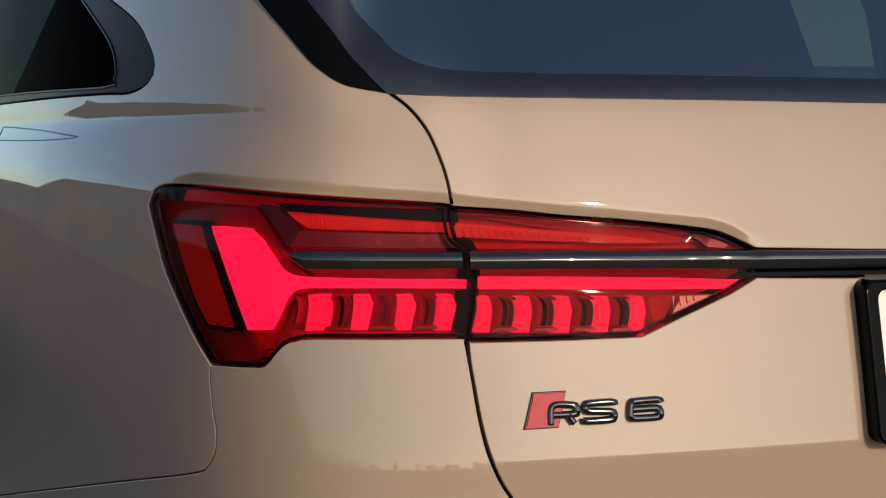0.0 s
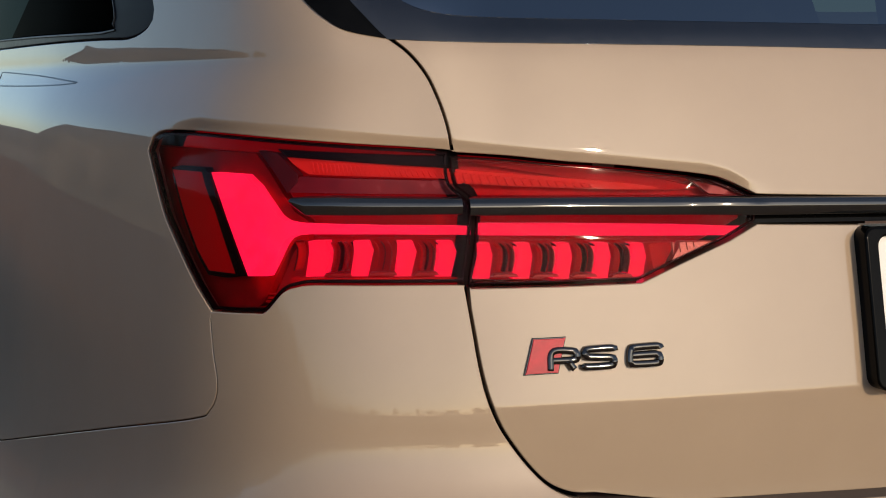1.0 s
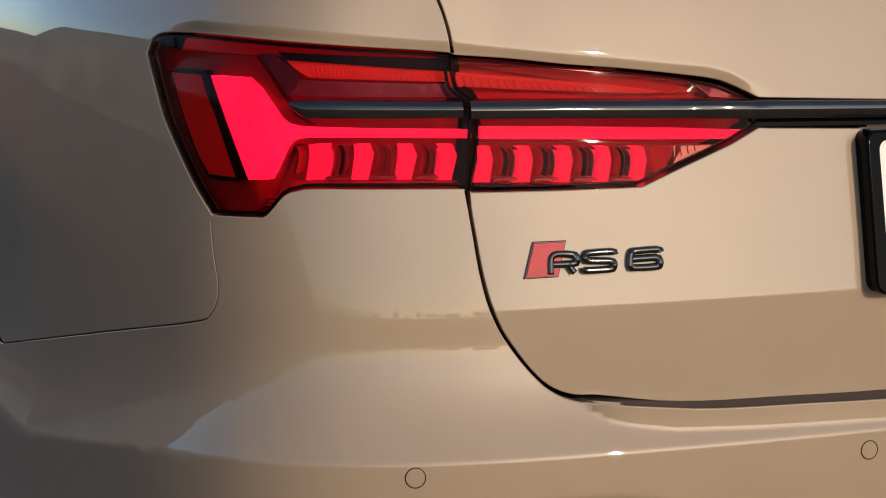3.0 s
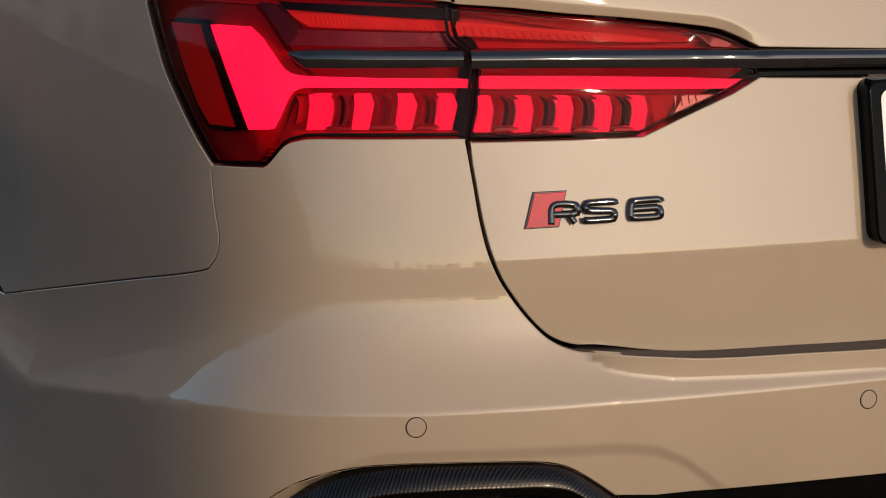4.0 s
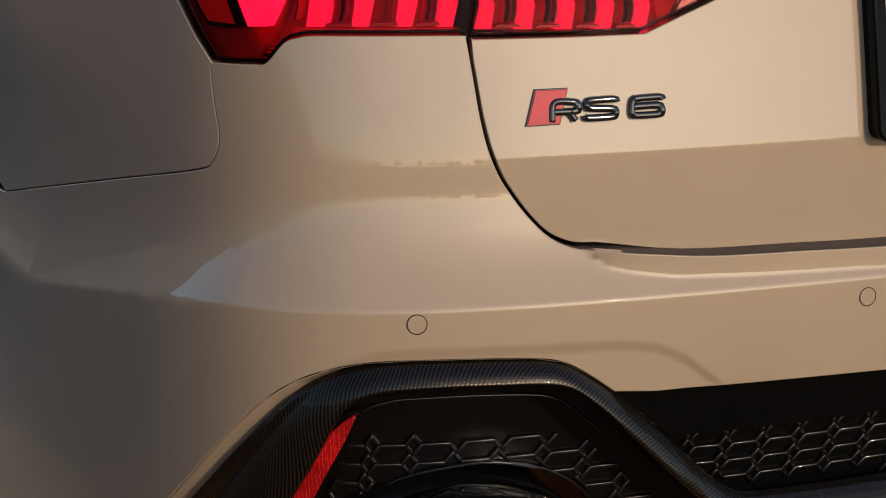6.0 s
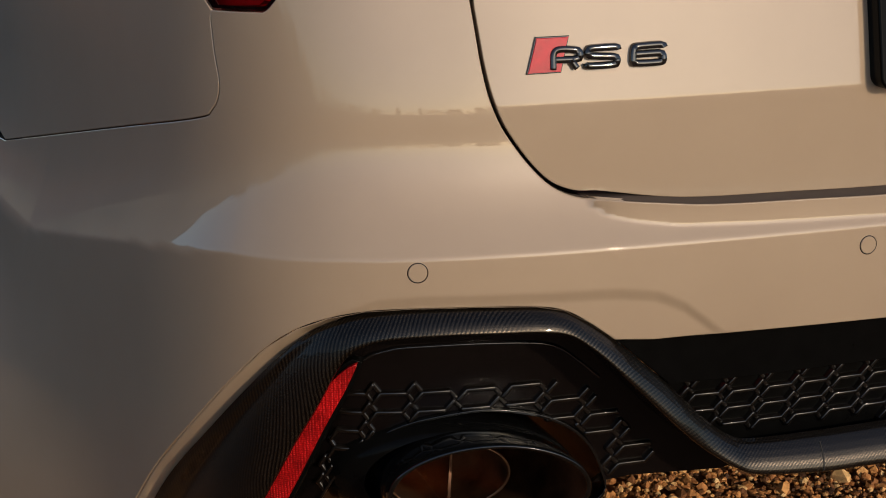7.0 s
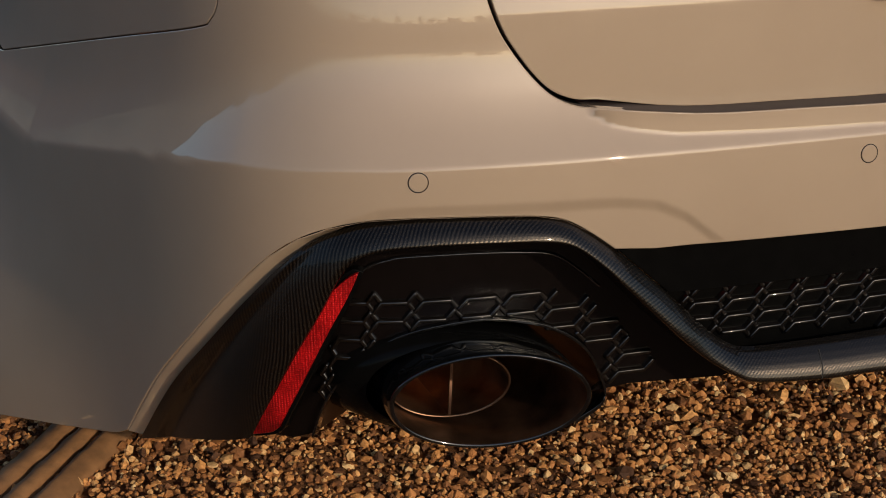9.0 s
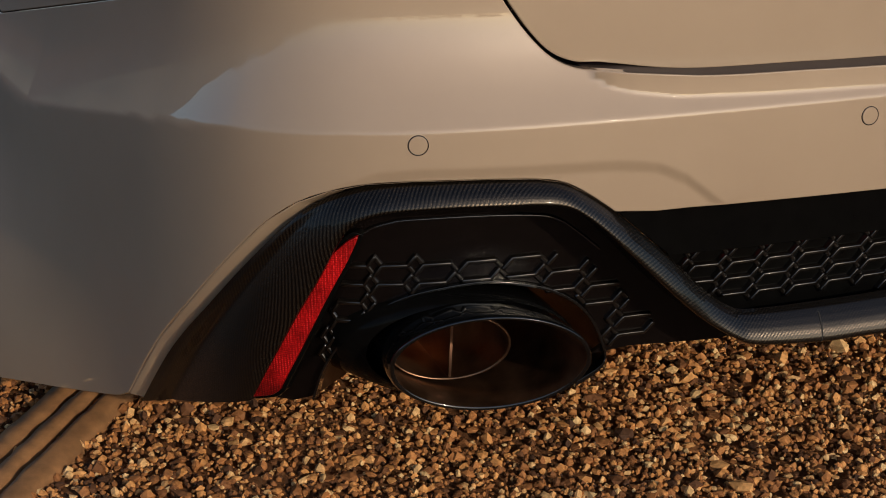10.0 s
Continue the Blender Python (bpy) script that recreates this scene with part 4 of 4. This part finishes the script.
def plate():
    thing = empty("number_plate", parent=CAR, label="white number plate in a black frame")
    outer, inner = rounded(-0.2674, 0.2674, 0.6761, 0.8317, .012), rounded(-0.2522, 0.2522, 0.6902, 0.8220, .010)
    slab("plate_frame", outer, BLACK_DEEP, thing, depth=-.020, thick=.022, gate=True, holes=[inner], bevel=.003, grid=.02, label="black plate frame")
    slab("plate", inner, PLATE_WHITE, thing, depth=-.014, thick=.010, gate=True, bevel=.001, grid=.02, rows=(.70,), label="blank white plate")
    for i in range(7):
        slab("plate_bar", rounded(.03 - i * .036, .055 - i * .036, .722, .796, .004), BLACK_PLASTIC, thing, depth=-.0165, thick=.002, gate=True, bevel=.0006, grid=.05)


plate()


def sensor(s, z, r=.0088):
    thing = empty("parking_sensor", parent=CAR)
    ring = [(s + r * math.cos(a), z + r * math.sin(a)) for a in np.linspace(0, 2 * math.pi, 40)[:-1]]
    slab("seal", shrunk(ring, -.0007), BLACK_GLOSS, thing, depth=-.0004, thick=.003, bevel=.0003, holes=[shrunk(ring, .0002)], grid=.02)
    slab("face", shrunk(ring, .0003), PAINT, thing, depth=-.0008, thick=.003, bevel=.0006, grid=.004)


for s, z in SENS:
    sensor(s, z)
    sensor(-s, z)

half_flap = curve([(1.9342, 0.9844), (1.8343, 0.9830), (1.6036, 0.9782), (1.4461, 0.9724), (1.3963, 0.9698), (1.4233, 0.9673), (1.5308, 0.9650), (1.7245, 0.9638), (1.9345, 0.9638)])
slab("flap_seam", half_flap, BLACK_PLASTIC, CAR, depth=-.0002, thick=.002, bevel=.0003, holes=[shrunk(tidy(half_flap), .0016)], grid=.02)


# ---- exhaust surround, diffuser, tail pipe ----
def sample(pts, n):
    """n points evenly along the parameter of a smooth line through pts."""
    p = np.array(pts, float)
    p = np.vstack([2 * p[0] - p[1], p, 2 * p[-1] - p[-2]])
    out = []
    for u in np.linspace(0, len(pts) - 1.000001, n):
        i, t = int(u), u - int(u)
        a, b, c, d = p[i:i + 4]
        out.append(.5 * (2 * b + (c - a) * t + (2 * a - 5 * b + 4 * c - d) * t * t + (3 * b - a - 3 * c + d) * t ** 3))
    return np.array(out)


OUTER = CARB_O + [(0.1052, 0.3406), (0.0000, 0.3403)]
INNER = CARB_I + [(0.1050, 0.2894), (0.0000, 0.2889)]


def surround(flip):
    """Carbon-fibre moulding: sweeps over the tail pipe, falls, and runs on along the diffuser's foot."""
    a, b = sample(OUTER, 260), sample(INNER, 260)
    prof_v = [0, .10, .28, .45, .58, .70, .82, .92, 1.0]
    prof_d = [.006, .0, -.0048, -.0085, -.0107, -.0123, -.0135, -.0139, -.0118]
    wide = np.clip(np.linalg.norm(b - a, axis=1) / .024, 1, 1.55)
    deep = 1 + (wide - 1) * smooth(.62, .50, a[:, 0])  # the broader foot stands out further
    lines = []
    for v in np.concatenate([np.linspace(0, 1, 33)]):
        q = a * (1 - v) + b * v
        back = .021 * smooth(.76, 1.02, q[:, 0]) * min(1, v * 4) * (1 - .55 * v)
        lines.append(point(q[:, 0], q[:, 1], np.interp(v, prof_v, prof_d) * deep + back))
    side = (b - a) / np.linalg.norm(b - a, axis=1)[:, None]
    for k, d in ((.0008, -.006), (.002, .010), (.004, .03), (.006, .056)):
        q = b + side * k
        lines.append(point(q[:, 0], q[:, 1], d + .009 * smooth(.80, .90, q[:, 0])))
    j = int(np.argmin(np.abs(a[:, 0] - .322)))
    skin_lines = np.array(lines)[6:36]
    part_width = .0011 / np.linalg.norm(skin_lines[:, j + 1] - skin_lines[:, j], axis=1).mean()
    lift = np.array([0, -.0003, .0002])
    seam = [[q + lift, q + (r - q) * part_width + lift] for q, r in zip(skin_lines[:, j], skin_lines[:, j + 1])]
    body = loft("exhaust_surround", lines, CARBON, CAR, "glossy woven carbon-fibre moulding", flip=flip, turn=True)
    loft("joint", seam, DARK_CAVITY, body, flip=flip, turn=True)
    return body


def ridge_net(name, region, mat, parent, depth, pitch, row, s0, z0, flip, shear=0.0, height=.006, gap=False):
    """Raised net of long six-sided cells, one part."""
    low, high = np.array(region).min(0), np.array(region).max(0)
    verts, faces = [], []

    def ridge(p, q, rise=1.0):
        p, q = np.array(p), np.array(q)
        mid = (p + q) / 2
        if not inside(region, np.array([mid])).all():
            return
        d = (q - p) / np.linalg.norm(q - p)
        n = np.array([-d[1], d[0]])
        base = len(verts)
        prof = [(-.0030, 0), (-.0019, -.90 * height), (-.0014, -height), (0, -1.02 * height), (.0014, -height), (.0019, -.90 * height), (.0030, 0)]
        k = len(prof)
        for e, tall in ((p - d * .0020, .1), (p - d * .0010, .92), (p + d * .0004, 1), (q - d * .0004, 1), (q + d * .0010, .92), (q + d * .0020, .1)):
            for w, h in prof:
                a = e + n * w * (.4 + .6 * tall)
                verts.append(point(a[0], a[1], depth + h * tall * rise))
        for i in range(5):
            for j in range(k - 1):
                faces.append((base + i * k + j, base + i * k + j + 1, base + (i + 1) * k + j + 1, base + (i + 1) * k + j))
    flat, point_w = pitch * .62, pitch * .19
    for i in range(int((low[0] - s0) / pitch) - 3, int((high[0] - s0) / pitch) + 4):
        for j in range(int((low[1] - z0) / row) - 2, int((high[1] - z0) / row) + 3):
            c = np.array([s0 + i * pitch + j * shear, z0 + j * row])
            l, r = c + (flat / 2, 0), c - (flat / 2, 0)
            ridge(l, r)
            for sx, e in ((1, l), (-1, r)):
                for sz in (1, -1):
                    ridge(e, c + (sx * pitch / 2, sz * row / 2), 1.0 if sx * sz < 0 else .5)
    ob = finish(name, verts, faces, mat, parent, flip=flip)
    bm = bmesh.new()
    bm.from_mesh(ob.data)
    bmesh.ops.recalc_face_normals(bm, faces=bm.faces)
    bm.to_mesh(ob.data)
    bm.free()
    return ob


CUT_RIM = curve([(0.5572, 0.2613)] + CUT[::-1] + [(0.8696, 0.2598)])


def diffuser(flip):
    thing = empty("diffuser", parent=CAR, label="black gloss honeycomb diffuser insert")
    b = [tuple(q) for q in sample(INNER[:21], 200)]
    rim = [(0.3779, 0.2948), (0.3985, 0.2892), (0.5004, 0.2937), (0.5420, 0.2894)] + CUT_RIM[8:] + [(0.9019, 0.2494), (0.9308, 0.2463)]
    panel = [(s, z) for s, z in b if s > .386] + rim
    slab("insert", panel, INSERT_BLACK, thing, depth=.052, thick=.006, grid=.012, bevel=.001, flip=flip)
    region = shrunk(tidy([(0.7993, 0.4127), (0.6999, 0.4122), (0.5834, 0.4091), (0.5425, 0.3860), (0.5168, 0.3634), (0.4694, 0.3090), (0.5268, 0.2984)] + [q for q in CUT_RIM[12:-8]] + [(0.8658, 0.3072)]), .001)
    ridge_net("honeycomb", region, MESH_BLACK, thing, .052, .0461, .0193, .7090, .4062, flip, -.0045, .005)
    slab("cut_edge", CUT_RIM + [(s * 1.0 + (.69 - s) * .012, z - .0030) for s, z in reversed(CUT_RIM)], RIM_METAL, thing, depth=.046, thick=.010, bevel=.0008, flip=flip)
    # shroud behind the cut-out
    c = np.array(CUT_RIM)
    m = np.array([.70, .285])
    lines = [point((m + (c - m) * k)[:, 0], (m + (c - m) * k)[:, 1], d) for k, d in ((1.0, .054), (.99, .075), (.93, .12), (.80, .20), (.5, .24))]
    loft("shroud", lines, DARK_STEEL, thing, "heat-tinted shroud", flip=flip, turn=True)
    # bright-edged bead round the top of the insert
    q = np.array(curve([(0.7951, 0.4371), (0.7815, 0.4445), (0.7614, 0.4496), (0.7405, 0.4523), (0.6738, 0.4524), (0.6116, 0.4485), (0.5852, 0.4421), (0.5648, 0.4277), (0.5404, 0.4066)], .006))
    d = np.gradient(q, axis=0)
    m = np.stack([-d[:, 1], d[:, 0]], 1) / np.linalg.norm(d, axis=1)[:, None]
    ring = [(.0016 * math.cos(w), .0016 * math.sin(w)) for w in np.linspace(0, 2 * math.pi, 9)]
    loft("edge_bead", [point((q + m * e)[:, 0], (q + m * e)[:, 1], .050 + f) for e, f in ring], BLACK_GLOSS, thing, flip=flip)
    # reflector
    slab("reflector", curve(REFL[:6]) + curve(REFL[6:9]) + curve(REFL[8:] + REFL[:1]), REFLEX, thing, depth=-.002, thick=.016, bevel=.001, grid=.008, flip=flip, label="slanted red reflector")
    face = tidy(curve(REFL[:6]) + curve(REFL[6:9]) + curve(REFL[8:] + REFL[:1]))
    slab("reflector_seat", shrunk(face, -.0042), BLACK_DEEP, thing, depth=.003, thick=.012, bevel=.0015, grid=.02, flip=flip)
    for k, (s, z) in enumerate(curve(REFL[2:6], .0045)):  # prism teeth along the reflector's edge
        slab("prism", [(s + .0022, z), (s - .0006, z), (s - .0006, z + .0026), (s + .0022, z + .0026)], CHROME, thing, depth=-.0022, thick=.003, bevel=.0004, grid=.1, flip=flip)


def centre_grille():
    thing = empty("rear_grille", parent=CAR, label="black gloss honeycomb grille above the diffuser foot")
    a = [tuple(q) for q in sample(OUTER[12:19], 60)]
    head = line((0.5423, 0.4589), (0.4330, 0.4585), (0.2590, 0.4550), (0.0000, 0.4528), step=.03)
    step = [(s, z) for s, z in a if z > .4065]
    half = head[::-1] + step + [(step[-1][0], .4065)]
    slab("upper_panel", half + line((step[-1][0], .4065), (-step[-1][0], .4065), step=.03)[1:] + [(-s, z) for s, z in step[::-1]] + [(-s, z) for s, z in head[:-1]], BLACK_DEEP, thing, depth=.010, thick=.02, gap=.0008, grid=.012, label="plain black gloss panel")
    low = [(s, z) for s, z in a if z < .402]
    hexes = [(0.4759, 0.3996)] + low[1:] + [(0.3213, 0.3341), (0.0000, 0.3310)]
    ring = hexes + [(-s, z) for s, z in hexes[-2::-1]]
    under = [(s, z - (.03 if z < .395 else 0)) for s, z in ring]
    slab("backing", under, BLACK_DEEP, thing, depth=.040, thick=.005, grid=.03)
    ridge_net("honeycomb", shrunk(tidy(ring), .0005), MESH_BLACK, thing, .040, .0404, .0175, .4275, .3995, False, -.0038, .006)


for right in (False, True):
    surround(right)
    diffuser(right)
centre_grille()


# ---- tail pipe ----
def tail_pipe(flip):
    thing = empty("tail_pipe", parent=CAR, label="wide oval dark tail pipe with a divided inner pipe")
    c, A, B, psi, tau = np.array([-.6634, .06, .3213]), .0960, .0595, .27, .305
    u = np.array([math.cos(psi), -math.sin(psi), 0])
    n = np.array([-math.sin(psi), -math.cos(psi), 0])
    w = np.array([0, 0, 1]) * math.cos(tau) + n * math.sin(tau)
    run = np.array([.06, 1, -.03])
    run = run / np.linalg.norm(run)
    ang = np.linspace(0, 2 * math.pi, 96, endpoint=False)

    def ring(ka, kb, along, shift=(0, 0)):
        return c + np.outer(np.cos(ang) * A * ka + shift[0], u) + np.outer(np.sin(ang) * B * kb + shift[1], w) + run * along
    outer = [ring(.955, .93, .0010), ring(.985, .975, -.0016), ring(1.0, 1.0, .0006), ring(1.012, 1.015, .006), ring(1.01, 1.0, .025), ring(1.0, .96, .06), ring(1.0, .92, .12), ring(.98, .88, .24)]
    loft("outer_shell", outer, RIM_METAL, thing, "black chrome oval rim", close=True, flip=flip, turn=True)
    bore = [ring(.957, .932, .0008), ring(.945, .915, .004), ring(.93, .895, .03), ring(.90, .86, .10), ring(.82, .78, .17), ring(.1, .1, .19)]
    loft("bore", bore, BROWN_METAL, thing, "brown heat-tinted bore", close=True, flip=flip)
    sleeve = [ring(1.06, .98, .045, (-.004, -.002)), ring(1.16, 1.06, .050, (-.010, -.003)), ring(1.30, 1.08, .085, (-.022, -.002)), ring(1.34, 1.05, .16, (-.03, 0)), ring(1.3, 1.0, .26, (-.03, 0))]
    loft("sleeve", sleeve, BLACK_DEEP, thing, "black sleeve", close=True, flip=flip, turn=True)
    # inner pipe in two halves
    k = (-.022, -.003)
    inner = [ring(.60, .68, .055, k), ring(.615, .70, .052, k), ring(.63, .72, .055, k), ring(.63, .72, .16, k)]
    loft("inner_pipe", inner, BROWN_METAL, thing, close=True, flip=flip, turn=True)
    lip = [ring(.60, .68, .055, k), ring(.595, .675, .08, k), ring(.58, .66, .16, k), ring(.05, .05, .17, k)]
    loft("inner_bore", lip, BROWN_METAL, thing, close=True, flip=flip)
    p = c + u * (-.022) + run * .050
    a, b, t = w * (B * .70), run * .11, u * .0013
    o = p + w * .001
    verts = [o + s * a + e * b + q * t for s in (-1, 1) for e in (0, 1) for q in (-1, 1)]
    faces = [(0, 1, 3, 2), (4, 6, 7, 5), (0, 4, 5, 1), (2, 3, 7, 6), (0, 2, 6, 4), (1, 5, 7, 3)]
    finish("divider", verts, faces, CHROME, thing, flip=flip, shade=False)


for right in (False, True):
    tail_pipe(right)


# ---- rest of the car: plain hull ahead of the rear fenders, roof, floor, wheels ----
def hull():
    ys = np.linspace(1.72, 4.98, 40)
    lines = []
    for y in ys:
        w = np.interp(y, [1.7, 3.6, 4.4, 4.8, 4.98], [.975, .972, .93, .80, .58])
        roof = np.interp(y, [1.7, 2.4, 3.0, 3.5, 3.95, 4.6, 4.9, 4.98], [1.44, 1.46, 1.42, 1.22, 1.01, .92, .80, .66])
        belt = min(1.0, roof - .04)
        sec = [(-w + .10, .18), (-w + .02, .24), (-w, .45), (-w + .02, .75), (-w + .05, belt - .06), (-w + .10, belt), (-w * .93 + (roof - belt) * .35, belt + (roof - belt) * .6), (-w * .78 + (roof - belt) * .2, roof - .03), (-w * .5, roof - .005), (0, roof)]
        sec = np.array(sec)
        full = np.vstack([sec, (sec * (-1, 1))[-2::-1]])
        lines.append([(x, y, z) for x, z in full])
    lines.append([(x * .9, 5.0, .2 + (z - .2) * .8) for x, y, z in lines[-1]])
    loft("front_hull", lines, PAINT, CAR, "plain beige bodywork")
    roof = []
    for y in np.linspace(.62, 1.74, 14):
        z = np.interp(y, [.62, .8, 1.2, 1.74], [1.37, 1.415, 1.44, 1.445])
        w = np.interp(y, [.62, 1.0, 1.74], [.66, .76, .80])
        roof.append([(x * w, y, z - .05 * abs(x) ** 3) for x in np.linspace(-1, 1, 15)])
    loft("roof", roof, PAINT, CAR)
    floor = [[(x, y, .42 - .1 * (y > .3)) for x in (-.70, -.3, .3, .70)] for y in (.16, .3, .5, 4.7)]
    loft("underfloor", floor, DARK_CAVITY, CAR, turn=True)
    seat = empty("rear_seat", parent=CAR)
    for x in (-.45, 0, .45):
        lines = [[(x + .17 * sx * k, 1.55 + .06 * sy * k, z) for sx, sy in ((-1, -1), (1, -1), (1, 1), (-1, 1))] for z, k in ((.75, 1), (1.05, 1), (1.10, .7), (1.12, .6), (1.24, .6), (1.27, .3))]
        loft("headrest", lines, CLOTH, seat, close=True, turn=True)
    tray = [[(x, y, .98) for x in np.linspace(-.75, .75, 4)] for y in (.35, .9, 1.5)]
    loft("load_cover", tray, CLOTH, CAR)


hull()


def wheel(x, y, side):
    thing = empty("wheel", (x, y, .37), CAR)
    prof = [(-.135, .245), (-.150, .27), (-.152, .31), (-.140, .350), (-.115, .366), (-.075, .371), (-.072, .360), (-.060, .360), (-.057, .3725), (-.012, .3735), (-.009, .362), (.009, .362), (.012, .3735), (.057, .3725), (.060, .360), (.072, .360), (.075, .371), (.115, .366), (.140, .350), (.152, .31), (.150, .27), (.135, .245)]
    lines = [[(px, r * math.cos(a), r * math.sin(a)) for a in np.linspace(0, 2 * math.pi, 72, endpoint=False)] for px, r in prof]
    loft("tyre", lines, RUBBER, thing, "dusty tyre with tread grooves", close=True, turn=True)
    rim = [[(px * side, r * math.cos(a), r * math.sin(a)) for a in np.linspace(0, 2 * math.pi, 48, endpoint=False)] for px, r in ((-.14, .247), (-.10, .235), (-.05, .225), (-.06, .08), (-.07, .01))]
    loft("rim", rim, BLACK_PLASTIC, thing, close=True)


for x, side in ((-.815, 1), (.815, -1)):
    for y in (1.10, 4.05):
        wheel(x, y, side)


# ---- tyre track pressed into the ground beside the rear wheel ----
def tyre_track():
    way = np.array([.555, .832])
    across = np.array([way[1], -way[0]])
    foot = np.array([-.945, .680])
    prof = [(.008, -.01), (.004, .010), (-.004, .017), (-.020, .021), (-.027, .020), (-.029, .006), (-.036, .006), (-.038, .020), (-.052, .022), (-.062, .021), (-.064, .006), (-.070, .006), (-.072, .020), (-.10, .021), (-.11, .0)]
    lines = []
    for w, h in prof:
        lines.append([tuple(foot + way * t + across * (w + .012 * math.sin(t * 5) + .004 * noise.noise(Vector((t * 30, w * 60, 1))) - .10 * max(0, t) ** 2)) + (h + .003 * noise.noise(Vector((t * 40, w * 90, 7))),) for t in np.linspace(-.45, .55, 90)])
    ob = loft("tyre_track", lines, SAND, None, turn=False)
    return tagged(ob, "packed sandy tyre track with dark grooves in the gravel", "tyre track", kind="structure")


tyre_track()


# ---- gravel ----
def gravel():
    rng = np.random.default_rng(5)
    bm = bmesh.new()
    bmesh.ops.create_icosphere(bm, subdivisions=1, radius=1)
    base = np.array([v.co for v in bm.verts])
    tri = np.array([[v.index for v in f.verts] for f in bm.faces])
    bm.free()
    kinds = [base * (1 + .22 * rng.standard_normal((len(base), 1))) * rng.uniform((.75, .6, .45), (1.2, 1.0, .85)) for _ in range(24)]
    n = 44000
    near = rng.random(n) < .80
    x = np.where(near, rng.uniform(-1.15, .35, n), rng.uniform(-3.5, 3.0, n))
    y = np.where(near, rng.uniform(.12, 1.45, n), rng.uniform(-3.0, 3.0, n))
    # no stones on the ground painted as shade left of the car
    shade_patch = (x < -1.3) & (y > .25)
    x[shade_patch], y[shade_patch] = rng.uniform(-1.1, .3, shade_patch.sum()), rng.uniform(.12, 1.45, shade_patch.sum())
    size = np.exp(rng.normal(-5.58, .42, n)).clip(.0022, .017)
    turn = rng.uniform(0, 2 * math.pi, n)
    verts = np.empty((n, len(base), 3))
    for i in range(n):
        k = kinds[i % 24] * size[i]
        c, s = math.cos(turn[i]), math.sin(turn[i])
        verts[i] = np.stack([k[:, 0] * c - k[:, 1] * s + x[i], k[:, 0] * s + k[:, 1] * c + y[i], k[:, 2] + size[i] * .25 + .004], 1)
    faces = (tri[None] + (np.arange(n) * len(base))[:, None, None]).reshape(-1, 3)
    me = bpy.data.meshes.new("gravel")
    me.from_pydata(verts.reshape(-1, 3), [], faces.tolist())
    me.materials.append(STONE)
    ob = new("gravel", me)
    return tagged(ob, "loose brown and tan gravel stones on the ground", "gravel", kind="stuff")


gravel()


# ---- what stands round the place: hillside and woods, mirrored in the paint ----
def skyline(h):
    """Elevation in degrees of the land's edge by compass heading."""
    return float(np.interp(h % 360, [0, 40, 90, 130, 165, 185, 205, 225, 238, 246, 254, 265, 280, 300, 325, 338, 343, 350, 360], [3.0, 3, 2.5, 2, 1.5, 1.8, 2.0, 1.8, 2.0, 3.0, 4.6, 6.2, 7.2, 8.0, 7.5, 6.0, 2.5, 2.0, 3.0]))


def hillside():
    lines = []
    hs = np.linspace(0, 360, 361)
    for k, r, f in ((0, 70, 0), (1, 80, .35), (2, 95, .75), (3, 110, 1.0), (4, 140, .9), (5, 170, -.1)):
        lines.append([(r * math.sin(radians(h)), r * math.cos(radians(h)), f * 110 * math.tan(radians(skyline(h))) * (1 + .05 * noise.noise(Vector((h * .15, k, 0)))) - .5 * (k in (0, 5))) for h in hs])
    ob = loft("hillside", lines, HILL, None, uv=True, turn=False)
    return tagged(ob, "brown wooded hillside ringing the place", "hill", kind="structure")


def woods():
    """Bushes and trees along the crest: many small leaf clumps."""
    rng = np.random.default_rng(9)
    verts, faces = [], []
    for h in np.concatenate([rng.uniform(100, 235, 130), rng.uniform(235, 252, 24), rng.uniform(252, 290, 70)]):
        r = 110 * rng.uniform(.93, 1.0)
        z0 = 110 * math.tan(radians(skyline(h))) * .96
        tall = rng.uniform(.8, 3.2) * (1.0 if h < 235 else 1.6)
        for _ in range(26):
            a = rng.uniform(0, 2 * math.pi)
            q = rng.uniform(0, .55) * tall
            p = np.array([r * math.sin(radians(h)) + q * math.cos(a), r * math.cos(radians(h)) + q * math.sin(a), z0 + tall * rng.uniform(.15, 1)])
            e = rng.standard_normal((3, 3)) * tall * .13
            b = len(verts)
            verts += [p + e[0], p + e[1], p + e[2], p - e[0] * .8 + e[1] * .3]
            faces += [(b, b + 1, b + 2), (b, b + 2, b + 3), (b + 1, b + 3, b + 2)]
    ob = finish("far_woods", verts, faces, LEAF, shade=False)
    return tagged(ob, "distant dark bushes and trees along the hill crest", "woods", kind="stuff")


hillside()
woods()
